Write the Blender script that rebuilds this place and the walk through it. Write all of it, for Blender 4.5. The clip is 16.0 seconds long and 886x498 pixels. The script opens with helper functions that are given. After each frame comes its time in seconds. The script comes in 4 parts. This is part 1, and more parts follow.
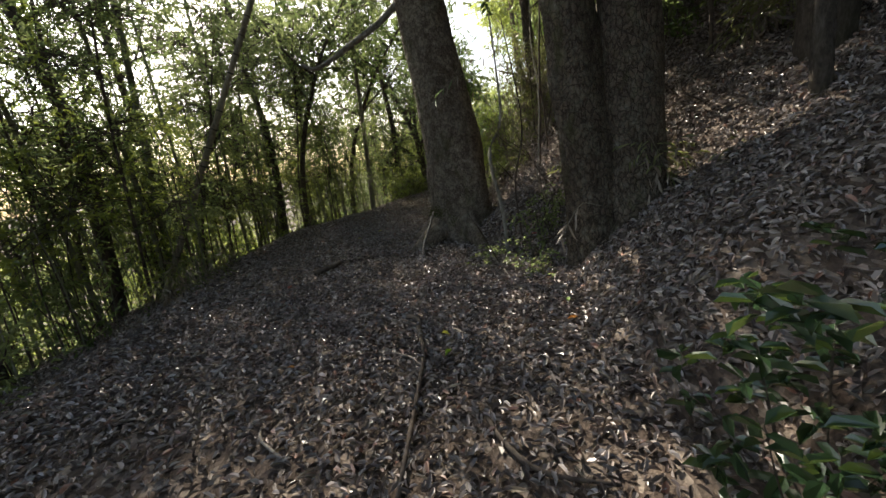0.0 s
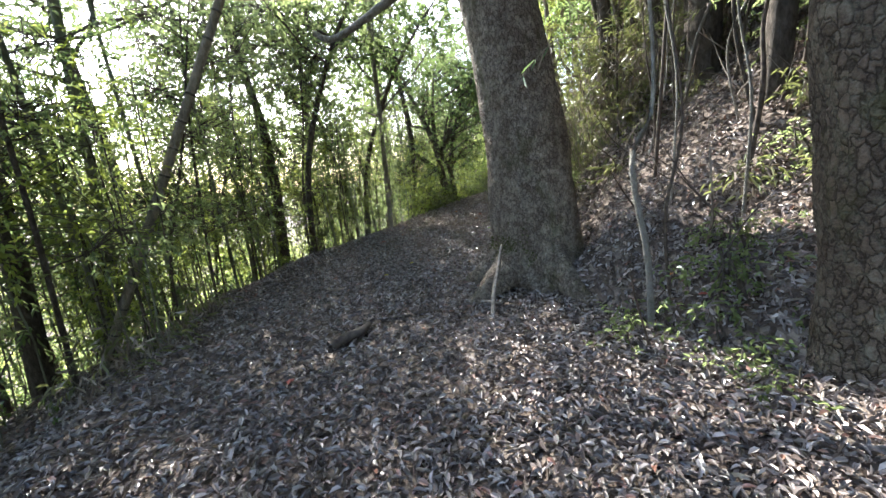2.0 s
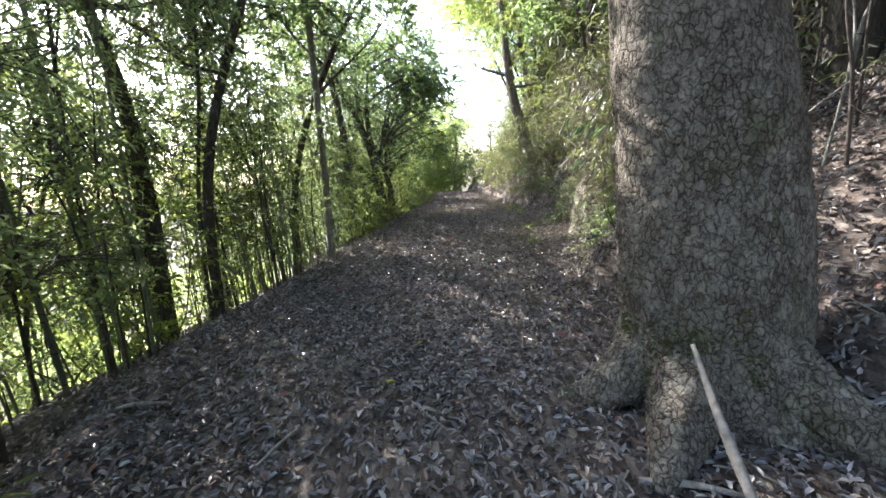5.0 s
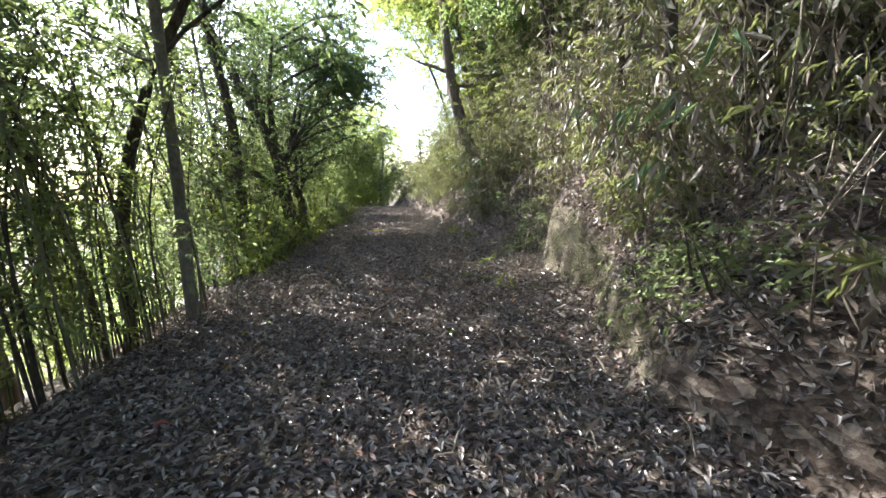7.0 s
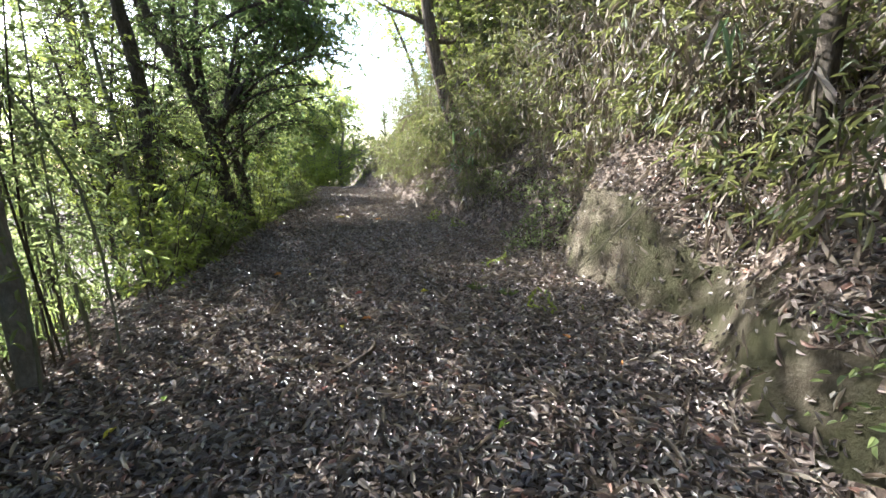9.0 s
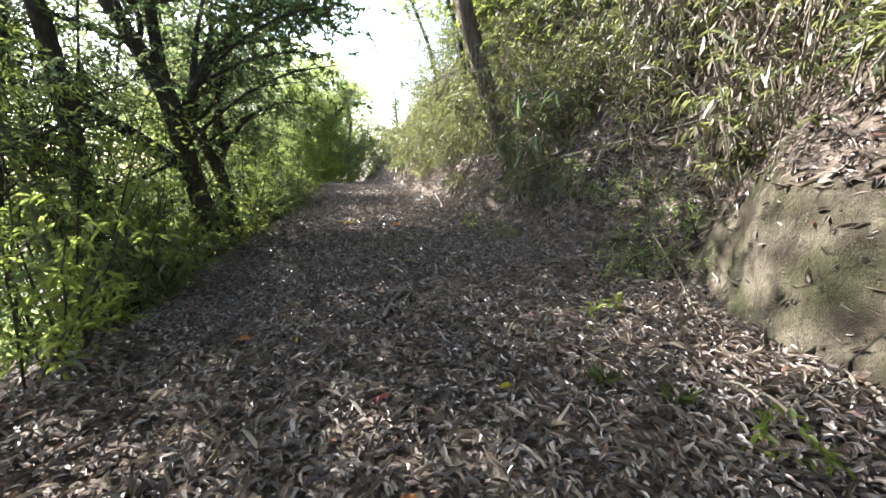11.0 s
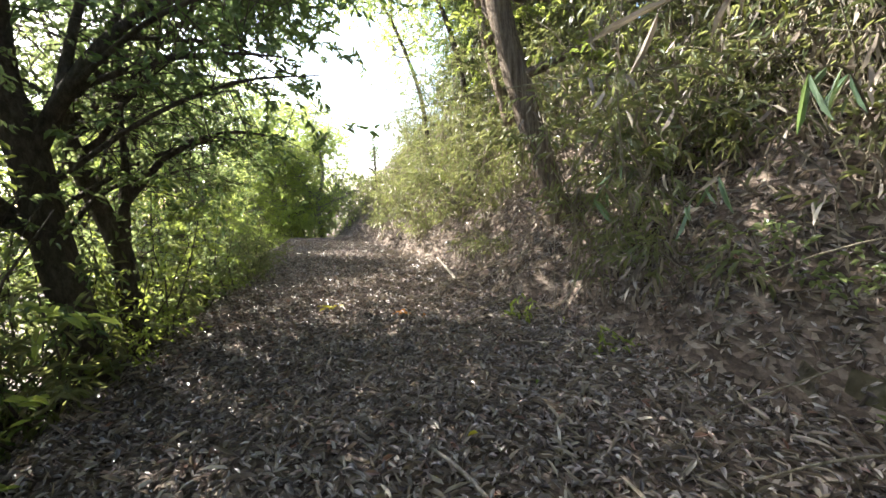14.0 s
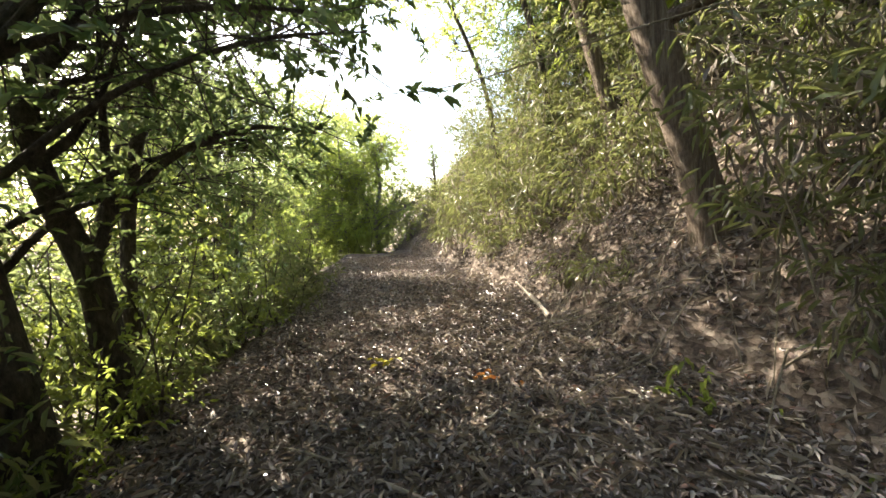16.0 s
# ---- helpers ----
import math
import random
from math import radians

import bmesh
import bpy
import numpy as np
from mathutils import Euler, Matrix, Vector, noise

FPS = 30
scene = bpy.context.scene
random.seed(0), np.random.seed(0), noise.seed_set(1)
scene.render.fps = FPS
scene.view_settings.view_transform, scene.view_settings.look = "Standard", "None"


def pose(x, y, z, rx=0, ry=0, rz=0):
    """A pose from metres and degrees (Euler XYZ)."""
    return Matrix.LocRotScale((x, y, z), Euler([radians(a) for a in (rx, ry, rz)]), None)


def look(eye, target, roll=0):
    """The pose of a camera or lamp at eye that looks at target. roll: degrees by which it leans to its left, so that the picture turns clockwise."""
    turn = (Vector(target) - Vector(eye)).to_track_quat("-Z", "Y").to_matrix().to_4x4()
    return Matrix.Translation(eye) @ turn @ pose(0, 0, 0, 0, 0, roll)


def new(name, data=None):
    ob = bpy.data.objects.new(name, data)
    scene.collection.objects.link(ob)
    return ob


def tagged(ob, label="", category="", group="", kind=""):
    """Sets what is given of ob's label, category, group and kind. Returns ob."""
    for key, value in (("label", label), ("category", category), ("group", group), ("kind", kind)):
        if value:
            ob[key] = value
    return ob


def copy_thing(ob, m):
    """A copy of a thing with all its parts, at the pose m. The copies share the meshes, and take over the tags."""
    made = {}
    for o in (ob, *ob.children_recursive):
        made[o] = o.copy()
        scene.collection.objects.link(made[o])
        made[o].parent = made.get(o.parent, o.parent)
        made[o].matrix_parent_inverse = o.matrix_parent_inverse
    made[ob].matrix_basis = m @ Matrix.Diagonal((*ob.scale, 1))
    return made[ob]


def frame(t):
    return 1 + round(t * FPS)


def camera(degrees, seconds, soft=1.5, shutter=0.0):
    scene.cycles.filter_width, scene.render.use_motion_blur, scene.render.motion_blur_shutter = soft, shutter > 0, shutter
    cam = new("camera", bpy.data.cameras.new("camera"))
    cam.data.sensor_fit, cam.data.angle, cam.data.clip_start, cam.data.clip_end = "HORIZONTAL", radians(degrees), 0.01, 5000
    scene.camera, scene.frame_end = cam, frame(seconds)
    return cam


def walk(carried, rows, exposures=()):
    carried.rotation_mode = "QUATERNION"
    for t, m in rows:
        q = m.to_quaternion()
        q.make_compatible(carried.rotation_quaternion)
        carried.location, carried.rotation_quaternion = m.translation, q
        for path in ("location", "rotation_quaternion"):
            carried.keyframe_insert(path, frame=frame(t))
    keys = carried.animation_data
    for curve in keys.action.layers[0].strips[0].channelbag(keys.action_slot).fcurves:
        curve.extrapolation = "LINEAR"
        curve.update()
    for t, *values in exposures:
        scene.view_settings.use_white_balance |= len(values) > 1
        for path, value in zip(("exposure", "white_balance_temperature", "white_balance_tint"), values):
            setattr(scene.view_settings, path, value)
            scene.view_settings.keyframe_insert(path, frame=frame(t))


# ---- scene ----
cam = camera(94.0, 16.0)
PATH = [
    (0, (1.823, -0.448, 1.401), (1.584, 1.489, 0.967), -7.2),
    (0.5, (1.699, 0.079, 1.469), (1.52, 2.023, 1.033), -6.6),
    (1, (1.338, 0.626, 1.481), (1.189, 2.577, 1.063), -6.4),
    (1.5, (1.1, 1.199, 1.466), (0.922, 3.151, 1.066), -6.4),
    (2, (0.797, 1.68, 1.475), (0.56, 3.628, 1.086), -6.6),
    (2.5, (0.462, 2.147, 1.536), (0.188, 4.091, 1.153), -6.6),
    (3, (0.192, 2.631, 1.54), (-0.072, 4.575, 1.15), -6.7),
    (3.5, (-0.054, 3.019, 1.52), (-0.252, 4.97, 1.127), -6.6),
    (4, (-0.243, 3.432, 1.529), (-0.337, 5.389, 1.127), -6.1),
    (4.5, (-0.389, 3.948, 1.571), (-0.342, 5.907, 1.169), -5.6),
    (5, (-0.618, 4.473, 1.565), (-0.391, 6.422, 1.177), -4.8),
    (5.2, (-0.685, 4.685, 1.576), (-0.369, 6.623, 1.2), -4.4),
    (7.3, (-0.368, 7.427, 1.531), (0.245, 9.298, 1.179), -3.0),
    (7.5, (-0.363, 7.626, 1.576), (0.27, 9.487, 1.207), -2.9),
    (8, (-0.26, 8.065, 1.508), (0.424, 9.898, 1.094), -2.7),
    (8.5, (-0.238, 8.526, 1.529), (0.506, 10.331, 1.092), -2.2),
    (8.7, (-0.245, 8.703, 1.506), (0.518, 10.497, 1.062), -2.1),
    (10.8, (0.141, 10.929, 1.317), (0.858, 12.731, 0.83), -3.5),
    (11, (0.171, 11.125, 1.363), (0.883, 12.93, 0.877), -3.6),
    (11.5, (0.192, 11.639, 1.355), (0.892, 13.453, 0.885), -3.7),
    (12, (0.261, 12.039, 1.343), (0.982, 13.849, 0.891), -3.6),
    (12.5, (0.308, 12.485, 1.372), (1.075, 14.283, 0.951), -3.4),
    (13, (0.304, 12.952, 1.39), (1.129, 14.734, 1.013), -3.4),
    (13.5, (0.398, 13.392, 1.359), (1.28, 15.158, 1.036), -3.1),
    (14, (0.457, 13.813, 1.393), (1.343, 15.587, 1.136), -3.1),
    (14.5, (0.521, 14.135, 1.394), (1.35, 15.946, 1.214), -3.5),
    (15, (0.576, 14.608, 1.449), (1.313, 16.463, 1.323), -4.0),
    (15.5, (0.66, 15.053, 1.459), (1.33, 16.933, 1.331), -4.5),
    (16, (0.835, 15.4, 1.407), (1.476, 17.285, 1.218), -4.6),
]
walk(cam, [(t, look(eye, target, roll)) for t, eye, target, roll in PATH], exposures=[(0, 1.2, 7000, 8), (0.6, 2.1, 6900, 8), (1.2, 2.6, 6600, 8), (3, 2.7, 5500, 8), (5, 2.75, 5800, 9), (7.5, 2.45, 5900, 9), (12, 2.68, 6050, 10), (15, 2.65, 6800, 8), (16, 2.42, 7100, 8)])

# ---- daylight ----
SUN_AZ, SUN_EL = radians(34), radians(40)          # to the left of +y, above the horizon
sun_way = Vector((-math.sin(SUN_AZ) * math.cos(SUN_EL), math.cos(SUN_AZ) * math.cos(SUN_EL), math.sin(SUN_EL)))
world = bpy.data.worlds.new("sky")
scene.world = world
world.use_nodes = True
sky = world.node_tree.nodes.new("ShaderNodeTexSky")
sky.sky_type, sky.sun_disc = "NISHITA", False
sky.sun_elevation, sky.sun_rotation = SUN_EL, -SUN_AZ
sky.air_density, sky.dust_density = 1.0, 2.5
world.node_tree.links.new(sky.outputs[0], world.node_tree.nodes["Background"].inputs[0])
world.node_tree.nodes["Background"].inputs[1].default_value = 0.15
sun = new("sun", bpy.data.lights.new("sun", "SUN"))
sun.data.energy, sun.data.angle, sun.data.color = 5.0, radians(0.6), (1.0, 0.94, 0.85)
sun.matrix_world = look((0, 0, 30), Vector((0, 0, 30)) - sun_way)


# ---- materials ----
def material(name, rough=0.8, spec=0.3):
    m = bpy.data.materials.new(name)
    m.use_nodes = True
    b = m.node_tree.nodes["Principled BSDF"]
    b.inputs["Roughness"].default_value = rough
    b.inputs["Specular IOR Level"].default_value = spec
    return m, m.node_tree, b


def node(tree, kind, **inputs):
    n = tree.nodes.new(kind)
    for k, v in inputs.items():
        n.inputs[k.replace("_", " ")].default_value = v
    return n


def ramp(tree, fac, stops):
    n = tree.nodes.new("ShaderNodeValToRGB")
    while len(n.color_ramp.elements) < len(stops):
        n.color_ramp.elements.new(0.5)
    for e, (at, rgb) in zip(n.color_ramp.elements, stops):
        e.position, e.color = at, (*rgb, 1)
    tree.links.new(fac, n.inputs[0])
    return n.outputs[0]


def coords(tree, scale=(1, 1, 1)):
    c = tree.nodes.new("ShaderNodeTexCoord")
    mp = node(tree, "ShaderNodeMapping", Scale=scale)
    tree.links.new(c.outputs["Object"], mp.inputs[0])
    return mp.outputs[0]


def noise_of(tree, where, scale, detail=4.0, rough=0.6):
    n = node(tree, "ShaderNodeTexNoise", Scale=scale, Detail=detail, Roughness=rough)
    tree.links.new(where, n.inputs["Vector"])
    return n.outputs["Fac"]


def mixed(tree, fac, a, b, blend="MIX"):
    n = tree.nodes.new("ShaderNodeMix")
    n.data_type, n.blend_type = "RGBA", blend
    for sock, v in ((n.inputs[0], fac), (n.inputs[6], a), (n.inputs[7], b)):
        if isinstance(v, (int, float)):
            sock.default_value = v
        elif isinstance(v, tuple):
            sock.default_value = (*v, 1)
        else:
            tree.links.new(v, sock)
    return n.outputs[2]


def bumped(tree, bsdf, height, strength=0.4, distance=0.02):
    n = node(tree, "ShaderNodeBump", Strength=strength, Distance=distance)
    tree.links.new(height, n.inputs["Height"])
    tree.links.new(n.outputs[0], bsdf.inputs["Normal"])


def ground_material():
    m, t, b = material("leaf_mould", 0.9, 0.2)
    w = coords(t)
    fine, mid, wide = noise_of(t, w, 55, 5), noise_of(t, w, 9, 4), noise_of(t, w, 0.9, 3)
    c = ramp(t, fine, [(0.3, (0.022, 0.016, 0.012)), (0.5, (0.06, 0.042, 0.032)), (0.7, (0.15, 0.115, 0.09))])
    c = mixed(t, ramp(t, wide, [(0.45, (0, 0, 0)), (0.7, (0.6, 0.6, 0.6))]), c, (0.05, 0.036, 0.03), "MIX")
    cells = node(t, "ShaderNodeTexVoronoi", Scale=26.0)
    t.links.new(coords(t, (1, 0.55, 1)), cells.inputs["Vector"])
    pick = t.nodes.new("ShaderNodeSeparateColor")
    t.links.new(cells.outputs["Color"], pick.inputs[0])
    old = ramp(t, pick.outputs[0], [(0.0, (0.03, 0.022, 0.017)), (0.4, (0.10, 0.074, 0.058)), (0.75, (0.2, 0.16, 0.13)), (1.0, (0.33, 0.28, 0.23))])
    c = mixed(t, 0.6, c, old)
    t.links.new(mixed(t, 0.3, c, ramp(t, mid, [(0.35, (0.2, 0.18, 0.16)), (0.65, (1, 0.95, 0.9))]), "MULTIPLY"), b.inputs[0])
    bumped(t, b, mixed(t, 0.5, fine, cells.outputs["Distance"]), 0.9, 0.03)
    return m


def soil_material():
    m, t, b = material("bare_soil", 0.95, 0.1)
    w = coords(t)
    c = ramp(t, noise_of(t, w, 5, 7), [(0.3, (0.055, 0.043, 0.031)), (0.5, (0.14, 0.118, 0.085)), (0.72, (0.28, 0.24, 0.175))])
    green = ramp(t, noise_of(t, w, 2.3, 4), [(0.42, (0, 0, 0)), (0.6, (0.8, 0.8, 0.8))])
    t.links.new(mixed(t, green, c, (0.09, 0.09, 0.045)), b.inputs[0])
    bumped(t, b, noise_of(t, w, 9, 9, 0.75), 1.0, 0.16)
    return m


def bark_material(name, dark, mid, pale, lichen=0.5, moss=0.0, stretch=0.35, scale=14.0):
    m, t, b = material(name, 0.92, 0.15)
    w = coords(t, (1, 1, stretch))
    rough, patch = noise_of(t, w, scale, 8, 0.75), noise_of(t, coords(t, (1, 1, 0.7)), 26, 7, 0.75)
    c = ramp(t, rough, [(0.3, dark), (0.5, mid), (0.74, pale)])
    c = mixed(t, ramp(t, patch, [(0.46, (0, 0, 0)), (0.78, (lichen, lichen, lichen))]), c, tuple(min(1, v * 1.5) for v in pale))
    if moss:
        c = mixed(t, ramp(t, noise_of(t, coords(t), 2.2, 5), [(0.5, (0, 0, 0)), (0.66, (moss, moss, moss))]), c, (0.07, 0.075, 0.02))
    t.links.new(c, b.inputs[0])
    bumped(t, b, rough, 1.0, 0.07)
    return m


def flaking_bark_material(name, deep, low, high, lichen_rgb, lichen=0.7, scale=24.0):
    """Bark of small loose plates with dark seams between them, blotched with pale lichen and dull moss."""
    m, t, b = material(name, 0.93, 0.12)
    w = coords(t, (1, 1, 0.62))
    bend = t.nodes.new("ShaderNodeVectorMath")
    bend.operation = "MULTIPLY_ADD"
    warp = node(t, "ShaderNodeTexNoise", Scale=18.0, Detail=4.0)
    t.links.new(w, warp.inputs["Vector"])
    t.links.new(warp.outputs["Color"], bend.inputs[0]), t.links.new(w, bend.inputs[2])
    bend.inputs[1].default_value = (0.07, 0.07, 0.07)
    cells, seams = node(t, "ShaderNodeTexVoronoi", Scale=scale), node(t, "ShaderNodeTexVoronoi", Scale=scale)
    seams.feature = "DISTANCE_TO_EDGE"
    t.links.new(bend.outputs[0], cells.inputs["Vector"]), t.links.new(bend.outputs[0], seams.inputs["Vector"])
    pick = t.nodes.new("ShaderNodeSeparateColor")
    t.links.new(cells.outputs["Color"], pick.inputs[0])
    fine = noise_of(t, coords(t), 70, 6, 0.7)
    c = mixed(t, 0.55, ramp(t, pick.outputs[0], [(0.0, low), (1.0, high)]), ramp(t, fine, [(0.35, deep), (0.5, low), (0.7, high)]))
    c = mixed(t, ramp(t, seams.outputs["Distance"], [(0.0, (0.85, 0.85, 0.85)), (0.09, (0, 0, 0))]), c, deep)
    spots = noise_of(t, coords(t), 9.0, 9, 0.78)
    c = mixed(t, ramp(t, spots, [(0.48, (0, 0, 0)), (0.66, (lichen, lichen, lichen))]), c, lichen_rgb)
    green = noise_of(t, coords(t, (1, 1, 0.5)), 2.6, 6, 0.7)
    c = mixed(t, ramp(t, green, [(0.55, (0, 0, 0)), (0.66, (0.55, 0.55, 0.55))]), c, (0.075, 0.08, 0.03))
    stain = noise_of(t, coords(t, (1, 1, 0.3)), 1.7, 4, 0.6)
    c = mixed(t, 0.75, c, ramp(t, stain, [(0.3, (0.5, 0.46, 0.41)), (0.6, (1, 0.97, 0.92))]), "MULTIPLY")
    t.links.new(c, b.inputs[0])
    bumped(t, b, mixed(t, 0.45, ramp(t, seams.outputs["Distance"], [(0.0, (0, 0, 0)), (0.16, (1, 1, 1))]), fine), 1.0, 0.03)
    return m


def leaf_material(name, stops, rough=0.45, through_light=0.35, spec=0.5, glow=(0.30, 0.42, 0.04)):
    m, t, b = material(name, rough, spec)
    g = t.nodes.new("ShaderNodeNewGeometry")
    c = ramp(t, g.outputs["Random Per Island"], stops)
    c = mixed(t, 0.4, c, ramp(t, noise_of(t, coords(t), 30, 2), [(0.3, (0.45, 0.45, 0.45)), (0.7, (1, 1, 1))]), "MULTIPLY")
    t.links.new(c, b.inputs[0])
    if through_light:
        tr = t.nodes.new("ShaderNodeBsdfTranslucent")
        t.links.new(mixed(t, 0.75, c, glow), tr.inputs[0])
        mx = node(t, "ShaderNodeMixShader", Fac=through_light)
        t.links.new(b.outputs[0], mx.inputs[1]), t.links.new(tr.outputs[0], mx.inputs[2])
        t.links.new(mx.outputs[0], t.nodes["Material Output"].inputs[0])
    return m


def wood_material(name, a, c, scale=20.0):
    m, t, b = material(name, 0.8, 0.2)
    n = noise_of(t, coords(t), scale, 5)
    t.links.new(ramp(t, n, [(0.3, a), (0.7, c)]), b.inputs[0])
    bumped(t, b, n, 0.5, 0.01)
    return m


MOULD, SOIL = ground_material(), soil_material()
BARK_A = flaking_bark_material("grey_flaking_bark", (0.045, 0.036, 0.028), (0.15, 0.12, 0.095), (0.34, 0.29, 0.235), (0.45, 0.405, 0.33), 0.7, 26)
BARK_B = flaking_bark_material("brown_scaly_bark", (0.025, 0.019, 0.014), (0.085, 0.066, 0.05), (0.2, 0.16, 0.125), (0.27, 0.27, 0.21), 0.5, 22)
BARK_DARK = bark_material("dark_bark", (0.03, 0.024, 0.019), (0.085, 0.07, 0.056), (0.18, 0.155, 0.125), 0.3, 0.2, 0.4, 20)
BARK_PALE = bark_material("pale_smooth_bark", (0.10, 0.09, 0.07), (0.2, 0.185, 0.155), (0.34, 0.32, 0.28), 0.4, 0.1, 0.5, 12)
BARK_STRIPED = bark_material("striped_cedar_bark", (0.05, 0.035, 0.025), (0.16, 0.12, 0.09), (0.36, 0.30, 0.24), 0.2, 0.0, 0.06, 28)
BAMBOO = bark_material("grey_green_bamboo", (0.09, 0.10, 0.06), (0.16, 0.165, 0.11), (0.26, 0.26, 0.2), 0.3, 0.0, 0.15, 8)
BAMBOO_DRY = bark_material("weathered_bamboo", (0.10, 0.085, 0.06), (0.19, 0.165, 0.12), (0.3, 0.27, 0.21), 0.35, 0.0, 0.15, 8)
BAMBOO_NODE = wood_material("bamboo_node", (0.04, 0.035, 0.025), (0.13, 0.12, 0.09))
STICK = wood_material("dead_wood", (0.11, 0.09, 0.07), (0.34, 0.29, 0.24))
STICK_DARK = wood_material("damp_wood", (0.03, 0.022, 0.017), (0.11, 0.085, 0.065))
LITTER = leaf_material("fallen_leaves", [(0.0, (0.045, 0.033, 0.028)), (0.3, (0.125, 0.096, 0.082)), (0.6, (0.245, 0.203, 0.178)),
                                         (0.88, (0.42, 0.37, 0.335)), (0.96, (0.24, 0.115, 0.075)), (1.0, (0.56, 0.51, 0.47))], 0.33, 0.0, 0.6)
STRAW = leaf_material("dry_bamboo_leaves", [(0.0, (0.085, 0.066, 0.052)), (0.5, (0.2, 0.16, 0.125)), (0.85, (0.33, 0.28, 0.22)), (1.0, (0.5, 0.44, 0.36))], 0.5, 0.1, 0.4, (0.45, 0.38, 0.26))
LEAF = leaf_material("evergreen_leaves", [(0.0, (0.035, 0.058, 0.028)), (0.5, (0.07, 0.11, 0.045)), (0.85, (0.11, 0.155, 0.06)), (1.0, (0.17, 0.2, 0.08))], 0.27, 0.56, 0.75, (0.42, 0.49, 0.20))
LEAF_DARK = leaf_material("dark_glossy_leaves", [(0.0, (0.022, 0.045, 0.018)), (0.6, (0.042, 0.085, 0.03)), (1.0, (0.075, 0.13, 0.045))], 0.25, 0.5, 0.75, (0.33, 0.42, 0.15))
LEAF_LIGHT = leaf_material("sunlit_young_leaves", [(0.0, (0.06, 0.10, 0.02)), (0.5, (0.11, 0.17, 0.03)), (1.0, (0.22, 0.27, 0.05))], 0.4, 0.5, 0.45, (0.48, 0.54, 0.12))
# brighter copy of the young leaves: the look of strong sun is in the colour
LEAF_SUN = leaf_material("sun_brightened_yellow_green_leaves", [(0.0, (0.09, 0.13, 0.03)), (0.5, (0.14, 0.2, 0.04)), (1.0, (0.24, 0.29, 0.06))], 0.4, 0.68, 0.4, (0.60, 0.68, 0.20))
LEAF_BAMBOO = leaf_material("bamboo_leaves", [(0.0, (0.045, 0.065, 0.03)), (0.45, (0.085, 0.11, 0.05)), (0.75, (0.13, 0.145, 0.07)), (1.0, (0.22, 0.195, 0.12))], 0.4, 0.4, 0.5, (0.40, 0.42, 0.14))
LEAF_BLADE = leaf_material("broad_bamboo_leaves", [(0.0, (0.05, 0.10, 0.055)), (0.7, (0.10, 0.16, 0.085)), (1.0, (0.34, 0.30, 0.2))], 0.4, 0.3, 0.5, (0.3, 0.42, 0.12))
LEAF_GLOSSY = leaf_material("glossy_broad_leaves", [(0.0, (0.012, 0.028, 0.014)), (0.7, (0.025, 0.05, 0.022)), (1.0, (0.05, 0.085, 0.025))], 0.2, 0.12, 0.7, (0.2, 0.3, 0.06))
MOSS = wood_material("moss", (0.03, 0.035, 0.01), (0.10, 0.11, 0.03), 40)
ROPE = wood_material("grey_cord", (0.2, 0.2, 0.17), (0.4, 0.4, 0.34))


# ---- the lie of the land ----
rng = np.random.default_rng(7)
LEFT_Y, LEFT_X = (-8, 0, 2, 3.7, 6, 8.5, 11.3, 12.4, 15.5, 17.4, 19.9, 23, 30, 45), (0.4, -1.0, -1.6, -2.1, -2.75, -2.85, -2.1, -1.75, -0.95, -0.55, 0.05, 1.0, 2.2, 4.0)
RIGHT_Y, RIGHT_X = (-8, 1, 4, 5.2, 6.2, 7.2, 9, 10.2, 11.5, 13.2, 15, 17, 19, 22, 26, 31, 45), (4.0, 2.7, 2.5, 2.0, 1.5, 1.45, 1.6, 2.0, 2.75, 3.35, 3.2, 3.4, 3.7, 4.0, 4.3, 4.4, 6.0)
WAVES = [(rng.normal(0, 1, 2) * k, rng.uniform(0, 6.28), 1.0 / k) for k in (0.7, 1.1, 1.8, 2.6, 4.0, 6.5, 9.0) for _ in range(3)]


def rough(x, y):
    return sum(a * np.sin(k[0] * x + k[1] * y + p) for k, p, a in WAVES) / 3.0


